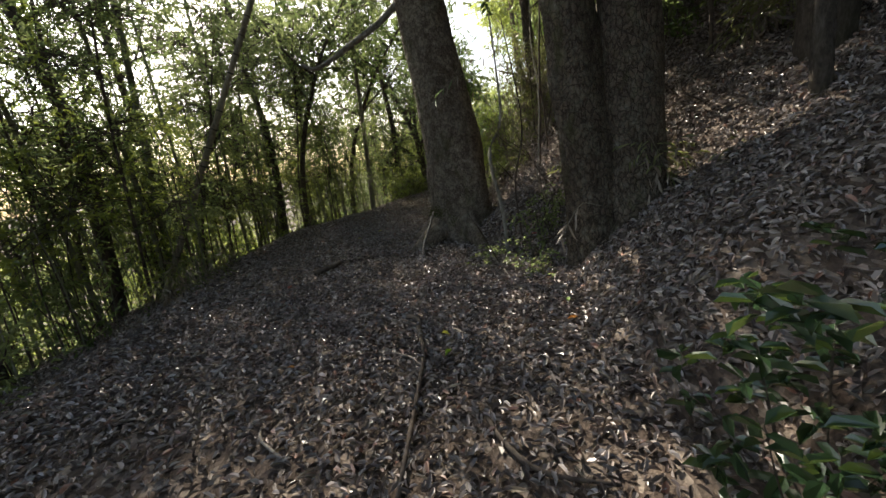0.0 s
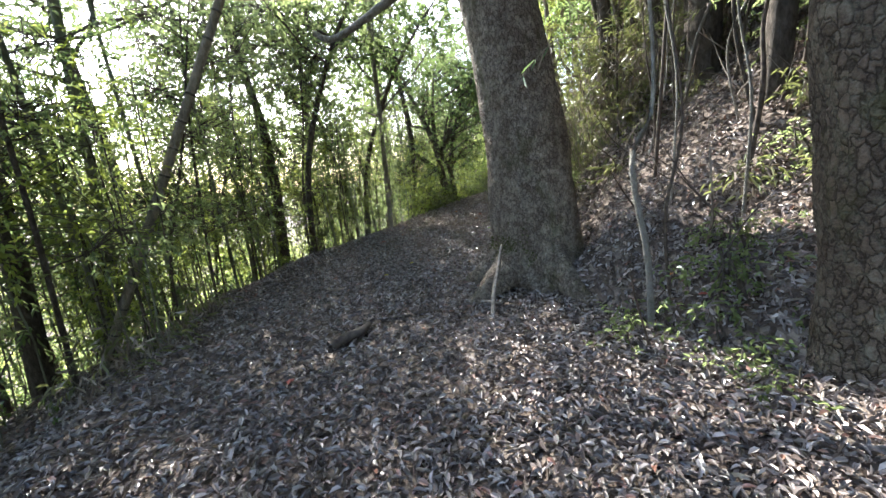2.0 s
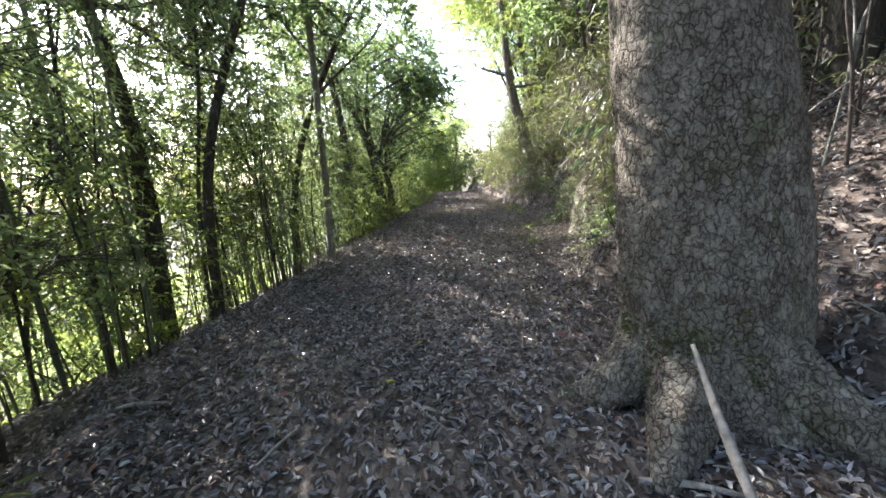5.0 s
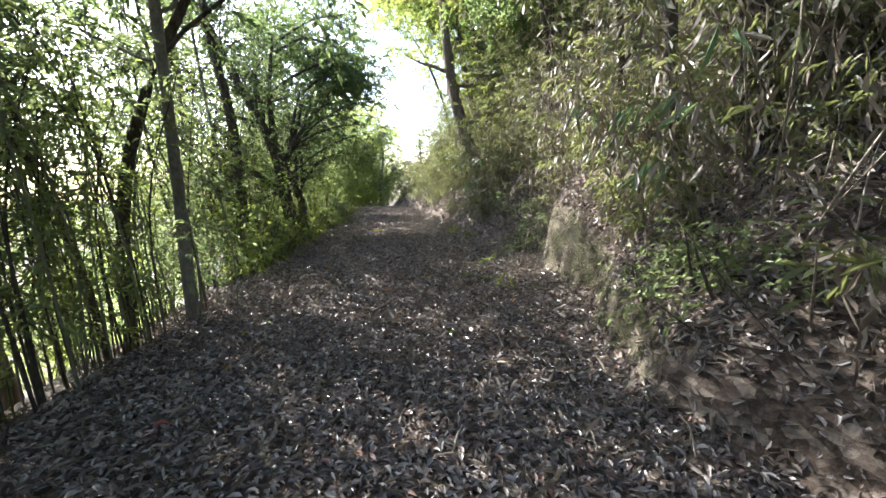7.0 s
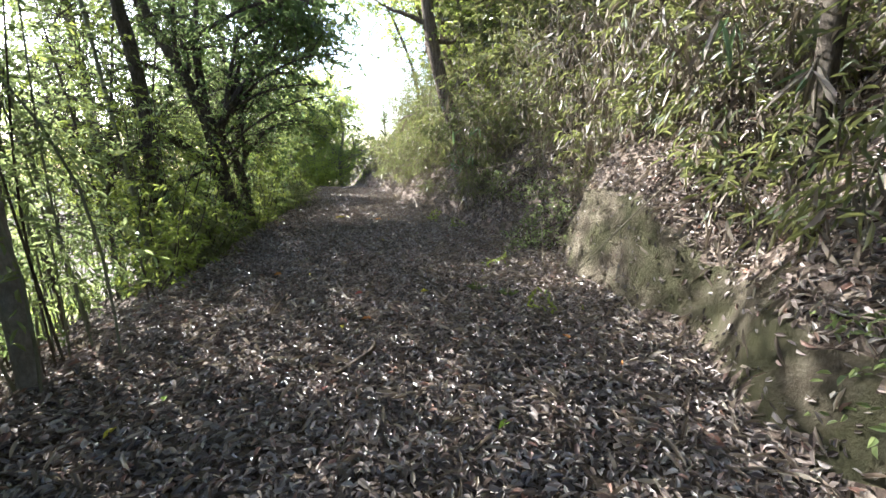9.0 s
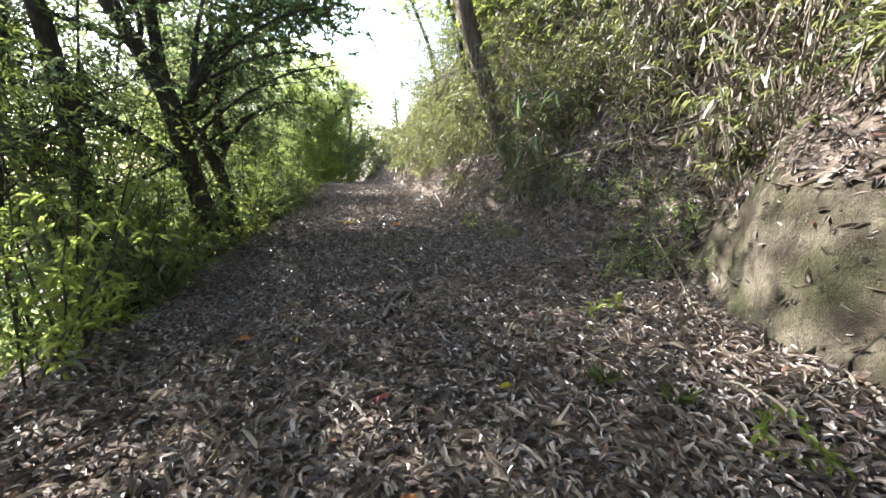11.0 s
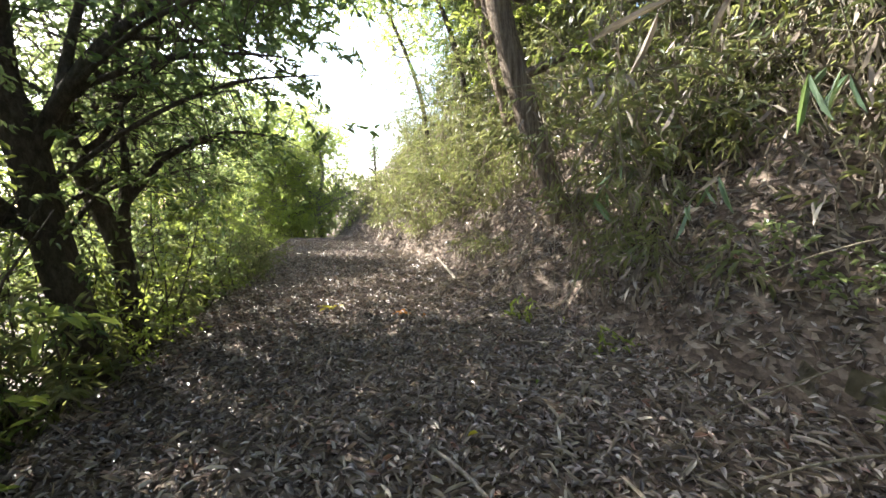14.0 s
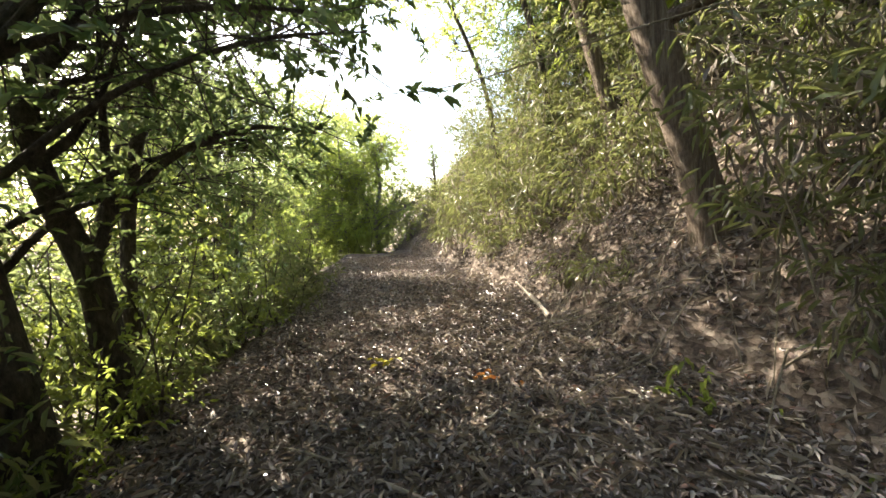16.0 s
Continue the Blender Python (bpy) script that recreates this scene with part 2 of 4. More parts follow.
def land(x, y):
    """Height of the ground: a level trod path, a bank that climbs on one side and a fall on the other."""
    x, y = np.asarray(x, float), np.asarray(y, float)
    xl, xr = np.interp(y, LEFT_Y, LEFT_X), np.interp(y, RIGHT_Y, RIGHT_X)
    xr = xr + 0.12 * np.sin(1.9 * y) + 0.07 * np.sin(4.7 * y + 1)
    d = np.maximum(x - xr, 0)
    face = np.interp(y, (7, 9, 9.8, 11, 11.9, 13.1, 13.7, 40), (0.1, 0.22, 0.34, 0.35, 0.8, 0.8, 0.12, 0.08))
    steep = np.interp(y, (-4, 3, 6, 9, 11, 40), (0.62, 0.66, 0.8, 0.9, 1.15, 1.15))
    up = face * np.clip(d / 0.22, 0, 1) + steep * np.minimum(np.maximum(d - 0.1, 0), 3.0) + 0.55 * np.clip(d - 3.1, 0, 9)
    e = np.maximum(xl - x, 0)
    down = -0.30 * np.minimum(e, 1.9) - 0.62 * np.clip(e - 1.9, 0, 9) - 0.10 * np.clip(e, 0, 0.5)
    lip = 0.06 * np.exp(-((x - xl - 0.1) / 0.3) ** 2)
    far = np.hypot(x, y - 15)
    fade = np.clip(1 - (far - 60) / 60, 0, 1)
    beyond = -0.12 * np.maximum(y - 31, 0) * (y < 90) - 7.1 * (y >= 90)
    bumps = 0.035 * rough(x, y) * (1 + 1.6 * np.clip(d, 0, 1.5) + 1.2 * np.clip(e, 0, 1))
    crown = 0.02 * np.sin(np.clip((x - xl) / np.maximum(xr - xl, 0.5), 0, 1) * 2 * math.pi)
    return (up + down + lip) * fade + bumps * (far < 60) + crown + beyond * fade - 5 * (1 - fade)


def land_normal(x, y, h=0.06):
    n = np.stack([land(x - h, y) - land(x + h, y), land(x, y - h) - land(x, y + h), np.full(np.shape(x), 2 * h)], -1)
    return n / np.linalg.norm(n, axis=-1, keepdims=True)


# ---- mesh tools ----
def mesh_of(name, verts, faces, mats, smooth=False, index=None):
    """A mesh from arrays; all faces have the same number of corners."""
    verts, faces = np.asarray(verts, float).reshape(-1, 3), np.asarray(faces, int)
    me, k = bpy.data.meshes.new(name), faces.shape[1]
    me.vertices.add(len(verts)), me.loops.add(faces.size), me.polygons.add(len(faces))
    me.vertices.foreach_set("co", verts.ravel())
    me.loops.foreach_set("vertex_index", faces.ravel())
    me.polygons.foreach_set("loop_start", np.arange(0, faces.size, k))
    me.polygons.foreach_set("loop_total", np.full(len(faces), k))
    me.polygons.foreach_set("use_smooth", np.full(len(faces), smooth))
    for m in mats:
        me.materials.append(m)
    if index is not None:
        me.polygons.foreach_set("material_index", index)
    me.update(calc_edges=True)
    return me


def part(name, me, parent=None, label=""):
    ob = new(name, me)
    if parent:
        ob.parent = parent
    return tagged(ob, label) if label else ob


def thing(name, at, label, category, group="", kind=""):
    ob = new(name)
    ob.matrix_basis = Matrix.Translation(at)
    return tagged(ob, label, category, group, kind)


def unit(v):
    return v / np.maximum(np.linalg.norm(v, axis=-1, keepdims=True), 1e-9)


def smooth_line(points, n):
    """A Catmull-Rom curve through the points, n samples."""
    p = np.asarray(points, float)
    p = np.vstack([2 * p[0] - p[1], p, 2 * p[-1] - p[-2]])
    u = np.linspace(0, len(p) - 3 - 1e-6, n)
    i, f = u.astype(int), (u % 1)[:, None]
    a, b, c, d = p[i], p[i + 1], p[i + 2], p[i + 3]
    return 0.5 * (2 * b + (c - a) * f + (2 * a - 5 * b + 4 * c - d) * f**2 + (3 * b - a - 3 * c + d) * f**3)


def tube(line, radii, sides=8, wobble=0.0, seed=0, lobes=None):
    """Verts and quads of a round limb along a line; lobes(a, s) scales the radius round the angle a at the share s of the length."""
    line, n = np.asarray(line, float), len(line)
    radii = np.interp(np.linspace(0, 1, n), np.linspace(0, 1, len(radii)), radii)
    t = unit(np.gradient(line, axis=0))
    ref = np.where(np.abs(t[:, 2:3]) > 0.9, np.array([[1.0, 0, 0]]), np.array([[0, 0, 1.0]]))
    u = unit(np.cross(ref, t))
    v = np.cross(t, u)
    a = np.linspace(0, 2 * math.pi, sides, endpoint=False)
    r = np.repeat(radii[:, None], sides, 1)
    if wobble:
        g = np.random.default_rng(seed)
        s = np.linspace(0, 1, n)[:, None] * np.sum(np.linalg.norm(np.diff(line, axis=0), axis=1))
        for k in range(6):
            r = r * (1 + wobble / 2 * np.sin(g.integers(1, 6) * a[None] + g.normal(0, 3) * s + g.uniform(0, 6.28)))
    if lobes:
        r = r * lobes(a[None], np.linspace(0, 1, n)[:, None])
    verts = line[:, None] + r[..., None] * (np.cos(a)[None, :, None] * u[:, None] + np.sin(a)[None, :, None] * v[:, None])
    i, j = np.meshgrid(np.arange(n - 1), np.arange(sides), indexing="ij")
    k = (j + 1) % sides
    faces = np.stack([i * sides + j, i * sides + k, (i + 1) * sides + k, (i + 1) * sides + j], -1).reshape(-1, 4)
    top = np.array([[(n - 1) * sides + q, (n - 1) * sides + q + 1, (n - 1) * sides + (sides - 1 - q) - 1, (n - 1) * sides + (sides - 1 - q)] for q in range(sides // 2 - 1)]).reshape(-1, 4)
    return verts.reshape(-1, 3), np.vstack([faces, top]).astype(int)


def joined(pieces):
    verts, faces, at = [], [], 0
    for v, f in pieces:
        verts.append(v), faces.append(np.asarray(f) + at)
        at += len(v)
    return np.concatenate(verts), np.concatenate(faces)


def blades(at, way, up, length, width, curl=0.15, fold=0.25, widest=0.4):
    """Folded leaves: two quads each, with a base, a tip and two pairs of shoulders."""
    at, way = np.asarray(at, float), unit(np.asarray(way, float))
    side = unit(np.cross(way, up))
    up = np.cross(side, way)
    L, W = np.asarray(length)[:, None] * np.ones((len(at), 1)), np.asarray(width)[:, None] * np.ones((len(at), 1))
    s1, s2 = widest * 0.6, min(widest * 1.6, 0.85)
    rise, drop = up * W * fold, up * L * curl
    v = np.stack([at, at + way * L * s1 + side * W * 0.45 + rise + drop * 0.3, at + way * L * s2 + side * W * 0.38 + rise + drop * 0.1,
                  at + way * L - drop, at + way * L * s2 - side * W * 0.38 + rise + drop * 0.1, at + way * L * s1 - side * W * 0.45 + rise + drop * 0.3], 1)
    b = np.arange(len(at))[:, None] * 6
    f = np.concatenate([b + [0, 1, 2, 3], b + [0, 3, 4, 5]], 0)
    return v.reshape(-1, 3), f


def sprigs(g, centres, per, reach, leaf, slim=0.42, droop=0.2, flat=0.6):
    """Leaves set along short twigs at the centres. Returns the leaves and the twigs."""
    n = len(centres)
    d = unit(g.normal(0, 1, (n, 3)) * (1, 1, flat) - (0, 0, droop))
    s = np.tile(np.linspace(0.05, 1, per), (n, 1)) * reach * g.uniform(0.6, 1.3, (n, 1))
    pos = centres[:, None] + d[:, None] * s[..., None]
    pos = pos - np.array([0, 0, 1]) * (s**2)[..., None] * 0.4
    pos = pos.reshape(-1, 3) + g.normal(0, 0.012, (n * per, 3))
    way = unit(np.repeat(d, per, 0) + g.normal(0, 0.75, (n * per, 3)) * (1, 1, 0.7) - (0, 0, droop))
    up = unit(g.normal(0, 0.55, (n * per, 3)) + (0, 0, 1))
    size = leaf * g.uniform(0.65, 1.25, n * per)
    return blades(pos, way, up, size, size * slim)


# ---- ground ----
def ground():
    xs = np.concatenate([[-400, -200, -110, -70, -45, -30, -22, -17, -13, -10.5, -8.5, -7], np.arange(-6, -3, 0.25), np.arange(-3, 5.5, 0.085), np.arange(5.5, 9, 0.2), [9.5, 10.5, 12, 14, 17, 21, 27, 35, 50, 75, 120, 220, 400]])
    ys = np.concatenate([[-400, -200, -100, -60, -35, -20, -12, -8, -6, -4.5, -3.4], np.arange(-2.6, 20, 0.1), np.arange(20, 34, 0.3), [35, 37, 40, 44, 49, 55, 65, 80, 100, 140, 220, 400]])
    x, y = np.meshgrid(xs, ys)
    z = land(x, y)
    nx, ny = len(xs), len(ys)
    i, j = np.meshgrid(np.arange(ny - 1), np.arange(nx - 1), indexing="ij")
    f = np.stack([i * nx + j, i * nx + j + 1, (i + 1) * nx + j + 1, (i + 1) * nx + j], -1).reshape(-1, 4)
    v = np.stack([x, y, z], -1).reshape(-1, 3)
    mid = v[f].mean(1)
    steep = land_normal(mid[:, 0], mid[:, 1], 0.08)[:, 2] < 0.56
    xr = np.interp(mid[:, 1], RIGHT_Y, RIGHT_X)
    bare = steep & (mid[:, 1] > 9.0) & (mid[:, 1] < 15.0) & (mid[:, 0] - xr < 0.5)
    tagged(new("ground", mesh_of("ground", v, f, [MOULD, SOIL], True, bare.astype(int))), "brown leaf-strewn woodland ground with a bare soil bank", "ground", kind="structure")


ground()


# ---- trees ----
def limb_line(g, start, way, length, bend=0.25, rise=0.15, n=7):
    """A crooked limb from a start point along a way."""
    p, d, out = np.array(start, float), unit(np.array(way, float)), []
    for _ in range(n):
        out.append(p.copy())
        p = p + d * length / (n - 1)
        d = unit(d + g.normal(0, bend, 3) + (0, 0, rise))
    return np.array(out)


def make_tree(name, trunk, radii, label, bark, leaf, seed, limbs=9, limb_len=1.8, low=0.35, clumps=14, per=12, leaf_size=0.09,
              reach=0.38, spread=0.35, sides=10, wobble=0.05, lobes=None, category="tree", group="", own_limbs=(), twig_mat=None, base=None, slim=0.42, samples=26):
    """A tree: trunk line and radii, limbs of its own and grown ones, and a crown of sprigs on them. Lines are given from the base."""
    g = np.random.default_rng(seed)
    tree = thing(name, base if base is not None else (0, 0, 0), label, category, group)
    line = smooth_line(trunk, samples)
    part("trunk", mesh_of("trunk", *tube(line, radii, sides, wobble, seed, lobes), [bark], True), tree)
    lines = []
    height = line[-1][2] - line[0][2]
    for pts, r in own_limbs:
        lines.append((smooth_line(pts, 12), r))
    for _ in range(limbs):
        s = g.uniform(low, 0.98)
        k = min(int(s * samples), samples - 1)
        a = g.uniform(0, 2 * math.pi)
        r = float(np.interp(s, np.linspace(0, 1, len(radii)), radii)) * 0.45
        lines.append((limb_line(g, line[k], (math.cos(a), math.sin(a), g.uniform(0.1, 0.9)), limb_len * g.uniform(0.6, 1.2) * (1.15 - 0.5 * s)), max(r, 0.008)))
    for pts, r in lines:
        part("branch", mesh_of("branch", *tube(pts, (r, r * 0.7, r * 0.25), 6, 0.06, seed), [twig_mat or bark], True), tree)
    spots, twigs = [], []
    for pts, r in lines:
        ks = g.uniform(0.3, 1.0, clumps) * (len(pts) - 1.001)
        i = ks.astype(int)
        on = pts[i] + (pts[i + 1] - pts[i]) * (ks - i)[:, None]
        off = g.normal(0, spread, (clumps, 3)) * (1, 1, 0.7)
        spots.append(on + off)
        for o, f in zip(on, off):
            if np.linalg.norm(f) > 0.12:
                twigs.append(tube(np.array([o, o + f * 0.5 + (0, 0, 0.03), o + f]), (0.007, 0.004), 3))
    if twigs:
        tagged(part("twig_cluster", mesh_of("twig_cluster", *joined(twigs), [twig_mat or bark]), tree), kind="stuff")
    if spots:
        part("crown", mesh_of("crown", *sprigs(g, np.concatenate(spots), per, reach, leaf_size, slim), [leaf]), tree, "many small green leaves")["kind"] = "stuff"
    return tree


def on_land(x, y, sink=0.0):
    return np.array([x, y, float(land(x, y)) - sink])


def root_flare(a, s):
    """Buttress roots towards the foot of a trunk."""
    k = np.clip(1 - s / 0.22, 0, 1) ** 2
    return 1 + k * (0.42 + 0.2 * np.sin(3 * a + 0.6) + 0.16 * np.sin(5 * a + 2.0))


def gnarled(flare, girth, height, seed, knots=0.10, plates=0.012):
    """The flare of a trunk with swellings towards its foot and the relief of loose bark plates."""
    def lobes(a, s):
        r = flare(a, s) * np.ones((s.shape[0], a.shape[1]))
        for i in range(r.shape[0]):
            z = float(s[i, 0]) * height
            low = math.exp(-max(z - 0.3, 0) / 0.7)
            for j in range(r.shape[1]):
                x, y = math.cos(a[0, j]) * girth, math.sin(a[0, j]) * girth
                big = noise.noise(Vector((x * 3.2 + seed, y * 3.2, z * 2.2)))
                mid = noise.noise(Vector((x * 9, y * 9 + seed, z * 6)))
                r[i, j] *= 1 + knots * (0.25 + low) * big + 0.03 * (0.4 + low) * mid
                if z < 4.5:
                    r[i, j] += plates / girth * noise.noise(Vector((x * 34, y * 34, z * 22 + seed)))
        return r
    return lobes


# the two old trees on the uphill side of the path
big_tree = make_tree("old_tree", [(0.06, -0.06, -0.25), (0.03, -0.03, 0.3), (0.01, 0.02, 1.4), (-0.13, 0.05, 2.6), (-0.34, 0.1, 4.5), (-0.5, 0.1, 7.0), (-0.4, 0.2, 10)],
                     (0.55, 0.545, 0.525, 0.50, 0.47, 0.43, 0.40, 0.36, 0.3, 0.24, 0.12), "massive old tree with grey flaking lichen-spotted bark beside the path", BARK_A, LEAF_DARK, 11, limbs=14,
                     limb_len=4.0, low=0.62, clumps=50, per=18, leaf_size=0.12, reach=0.5, spread=0.6, sides=120, wobble=0.035, lobes=gnarled(root_flare, 0.5, 10.25, 3.0), base=(1.32, 6.84, 0.0), samples=300)
# moss grows on the side of its foot that faces the path
foot = next(c for c in big_tree.children if c.name.startswith("trunk")).data
tufts = []
for p in foot.polygons:
    c, g = np.array(p.center), np.random.default_rng(p.index)
    if 0.1 < c[2] < 0.8 and (-0.75 * c[0] - 0.66 * c[1]) / math.hypot(c[0], c[1]) > 0.72:
        for _ in range(2):
            q = c + g.normal(0, 0.03, 3)
            if noise.noise(Vector(q * 5.0)) + 0.25 * noise.noise(Vector(q * 17.0)) > 0.02 + 1.2 * abs(q[2] - 0.42):
                tufts.append((q, np.array(p.normal)))
if tufts:
    at, out = np.array([a for a, _ in tufts]), np.array([b for _, b in tufts])
    g = np.random.default_rng(8)
    part("moss", mesh_of("moss", *blades(at - out * 0.02, unit(out + g.normal(0, 0.7, at.shape)), g.normal(0, 1, at.shape), np.full(len(at), 0.034), np.full(len(at), 0.018)), [MOSS]), big_tree, "olive green moss patches")["kind"] = "stuff"
bare = smooth_line([(-0.1, 0, 4.4), (-0.8, 0, 3.75), (-1.47, 0, 3.4), (-2.15, 0.05, 3.12), (-2.4, 0, 3.2)], 16)
part("branch", mesh_of("branch", *tube(bare, (0.07, 0.05, 0.03), 8, 0.1, 3), [BARK_PALE], True), big_tree, "bare pale low limb")


def root(start, bend, end, r):
    pts = smooth_line([start, bend, end], 14)
    pts[:, 2] = np.maximum(pts[:, 2], land(pts[:, 0], pts[:, 1]) - r * 0.3)
    return part("root", mesh_of("root", *tube(pts - np.array((1.32, 6.84, 0)), (r * 1.7, r * 1.05, r * 0.4), 14, 0.12, int(r * 1000)), [BARK_A], True), big_tree)


root((1.0, 6.5, 0.25), (0.72, 6.25, 0.06), (0.52, 6.05, -0.06), 0.12)
root((0.95, 6.8, 0.3), (0.62, 6.82, 0.06), (0.38, 6.98, -0.07), 0.12)
root((1.45, 6.4, 0.3), (1.6, 6.0, 0.08), (1.75, 5.65, -0.05), 0.11)

twin = make_tree("old_tree", [(0.05, 0, -0.4), (0.0, 0, 0.4), (-0.1, 0, 1.5), (-0.22, 0.05, 3), (-0.4, 0.1, 6), (-0.5, 0.3, 9)], (0.40, 0.32, 0.29, 0.28, 0.26, 0.24, 0.2, 0.12),
                 "twin-stemmed old tree with brown scaly mossy bark on the bank", BARK_B, LEAF_DARK, 21, limbs=12, limb_len=4.0, low=0.62, clumps=48, per=18, leaf_size=0.12,
                 reach=0.5, spread=0.6, sides=96, wobble=0.04, lobes=gnarled(root_flare, 0.3, 9.4, 9.0, 0.08, 0.008), base=(2.98, 4.15, 0.05), samples=220)
line = smooth_line([(0.37, -0.1, -0.4), (0.36, -0.08, 0.5), (0.36, -0.05, 1.5), (0.38, 0, 3), (0.55, 0.2, 6), (0.7, 0.5, 9)], 220)
part("second_trunk", mesh_of("second_trunk", *tube(line, (0.43, 0.35, 0.32, 0.31, 0.28, 0.25, 0.2, 0.12), 96, 0.04, 5, gnarled(root_flare, 0.35, 9.4, 5.0, 0.08, 0.008)), [BARK_B], True), twin)

# the forked tree and its neighbour on the downhill side
forked = make_tree("forked_tree", [(0.2, 0, -0.5), (0.1, 0, 0.4), (0.0, 0, 1.3), (-0.08, 0, 2.15), (-0.3, 0, 2.85), (-0.7, 0.1, 3.8), (-1.2, 0.4, 5.2)], (0.19, 0.155, 0.14, 0.14, 0.115, 0.09, 0.045),
                   "forked evergreen tree with crooked dark limbs at the path edge", BARK_DARK, LEAF_DARK, 31, limbs=7, limb_len=2.0, low=0.6, clumps=28, per=14, leaf_size=0.09,
                   reach=0.36, spread=0.45, sides=18, base=(-0.95, 18.45, 0.0), samples=40,
                   own_limbs=[([(-0.08, 0, 2.1), (-0.12, 0.1, 2.8), (-0.1, 0.3, 3.8), (0.1, 0.5, 5.2)], 0.11), ([(-0.04, 0, 1.85), (0.28, -0.1, 2.4), (0.62, 0, 2.9), (1.0, 0.3, 3.35), (1.5, 0.6, 3.7)], 0.08),
                              ([(0.22, -0.08, 2.3), (0.4, 0.1, 3.1), (0.7, 0.2, 4.0)], 0.055), ([(0.0, 0, 1.2), (-0.6, -0.2, 1.8), (-1.3, -0.4, 2.3), (-2.3, -0.5, 2.7)], 0.10),
                              ([(0.0, 0, 1.1), (0.3, 0.5, 1.6), (0.7, 1.2, 1.8), (1.2, 2.0, 2.0)], 0.03), ([(0.1, 0.5, 4.8), (0.9, 0.6, 5.2), (1.9, 0.8, 5.0)], 0.045), ([(0.7, 0.2, 3.8), (1.4, 0.5, 4.3), (2.2, 0.9, 4.4)], 0.04),
                              ([(0.28, -0.1, 2.4), (0.9, 0.1, 2.75), (1.5, 0.3, 2.95), (2.1, 0.4, 3.0)], 0.035), ([(-0.1, 0.3, 3.8), (0.7, 0.3, 4.3), (1.5, 0.3, 4.6), (2.2, 0.3, 4.6)], 0.045),
                              ([(0.1, 0.5, 5.0), (1.0, 0.3, 5.5), (1.9, 0.2, 5.7)], 0.035), ([(0.62, 0, 2.9), (1.0, 0.8, 3.2), (1.6, 1.4, 3.4), (2.1, 1.9, 3.4)], 0.03),
                              ([(0.0, 0, 1.6), (0.8, -0.1, 2.2), (1.6, 0, 2.6), (2.4, 0.1, 2.75)], 0.028), ([(0.28, -0.1, 2.4), (1.0, -0.3, 3.0), (1.8, -0.3, 3.4), (2.5, -0.2, 3.5)], 0.028),
                              ([(0.0, 0, 1.4), (0.6, 0.7, 1.9), (1.2, 1.3, 2.2), (1.8, 1.8, 2.3)], 0.026)])
forked_far = make_tree("forked_tree", [(0.05, 0, -0.4), (0.02, 0, 0.5), (-0.02, 0, 1.1), (-0.2, 0.05, 1.7), (-0.3, 0.1, 2.4), (0.05, 0.1, 2.9), (0.3, 0.2, 3.6)], (0.13, 0.11, 0.10, 0.085, 0.075, 0.06, 0.03),
                       "slender crooked evergreen tree beside the forked one", BARK_DARK, LEAF, 33, limbs=7, limb_len=1.7, low=0.45, clumps=16, per=13, leaf_size=0.085, reach=0.36,
                       spread=0.42, sides=14, base=(-0.6, 19.05, 0.0),
                       own_limbs=[([(-0.02, 0, 1.15), (0.1, 0.1, 1.6), (0.12, 0.2, 2.3), (0.2, 0.2, 3.2)], 0.05), ([(0.08, 0.1, 1.5), (0.5, 0.3, 2.0), (1.1, 0.6, 2.3), (1.7, 0.9, 2.3)], 0.045)])
leaner = make_tree("leaning_tree", [(0.2, 0, -0.5), (0.0, 0, 0.4), (-0.5, -0.1, 1.2), (-1.2, -0.2, 1.9), (-2.1, -0.3, 2.6), (-3.0, -0.3, 3.4)], (0.11, 0.10, 0.09, 0.075, 0.06, 0.03),
                   "crooked tree leaning away downhill from the path", BARK_DARK, LEAF, 35, limbs=9, limb_len=1.5, low=0.3, clumps=22, per=12, leaf_size=0.085, sides=14, base=(-1.5, 18.2, -0.2))

# the pale pole of a tree farther down the path, and two striped trunks on the bank
make_tree("slender_tree", [(0, 0, -0.25), (0.05, 0, 1.0), (0.1, 0, 2.3), (0.14, 0, 4.3), (0.1, 0.2, 7.0)], (0.075, 0.062, 0.058, 0.055, 0.04), "straight slender tree with pale grey bark", BARK_PALE, LEAF, 41,
          limbs=7, limb_len=1.5, low=0.6, clumps=18, per=12, base=(-1.83, 12.4, 0.0), sides=14)
for x, y, r, tilt, s in ((4.35, 18.2, 0.17, -0.34, 1), (5.6, 20.6, 0.12, -0.3, 2)):
    make_tree("cedar", [(0.1, 0, -0.5), (0, 0, 0.3), (tilt, 0.1, 1.5), (tilt * 1.9, 0.3, 3.2), (tilt * 2.5, 0.5, 6.5)], (r * 1.25, r, r * 0.95, r * 0.85, r * 0.4), "tree with striped pale brown bark on the bank", BARK_STRIPED,
              LEAF_LIGHT, 50 + s, limbs=8, limb_len=1.6, low=0.55, clumps=16, per=12, base=on_land(x, y), sides=18, group="striped trees on the bank")


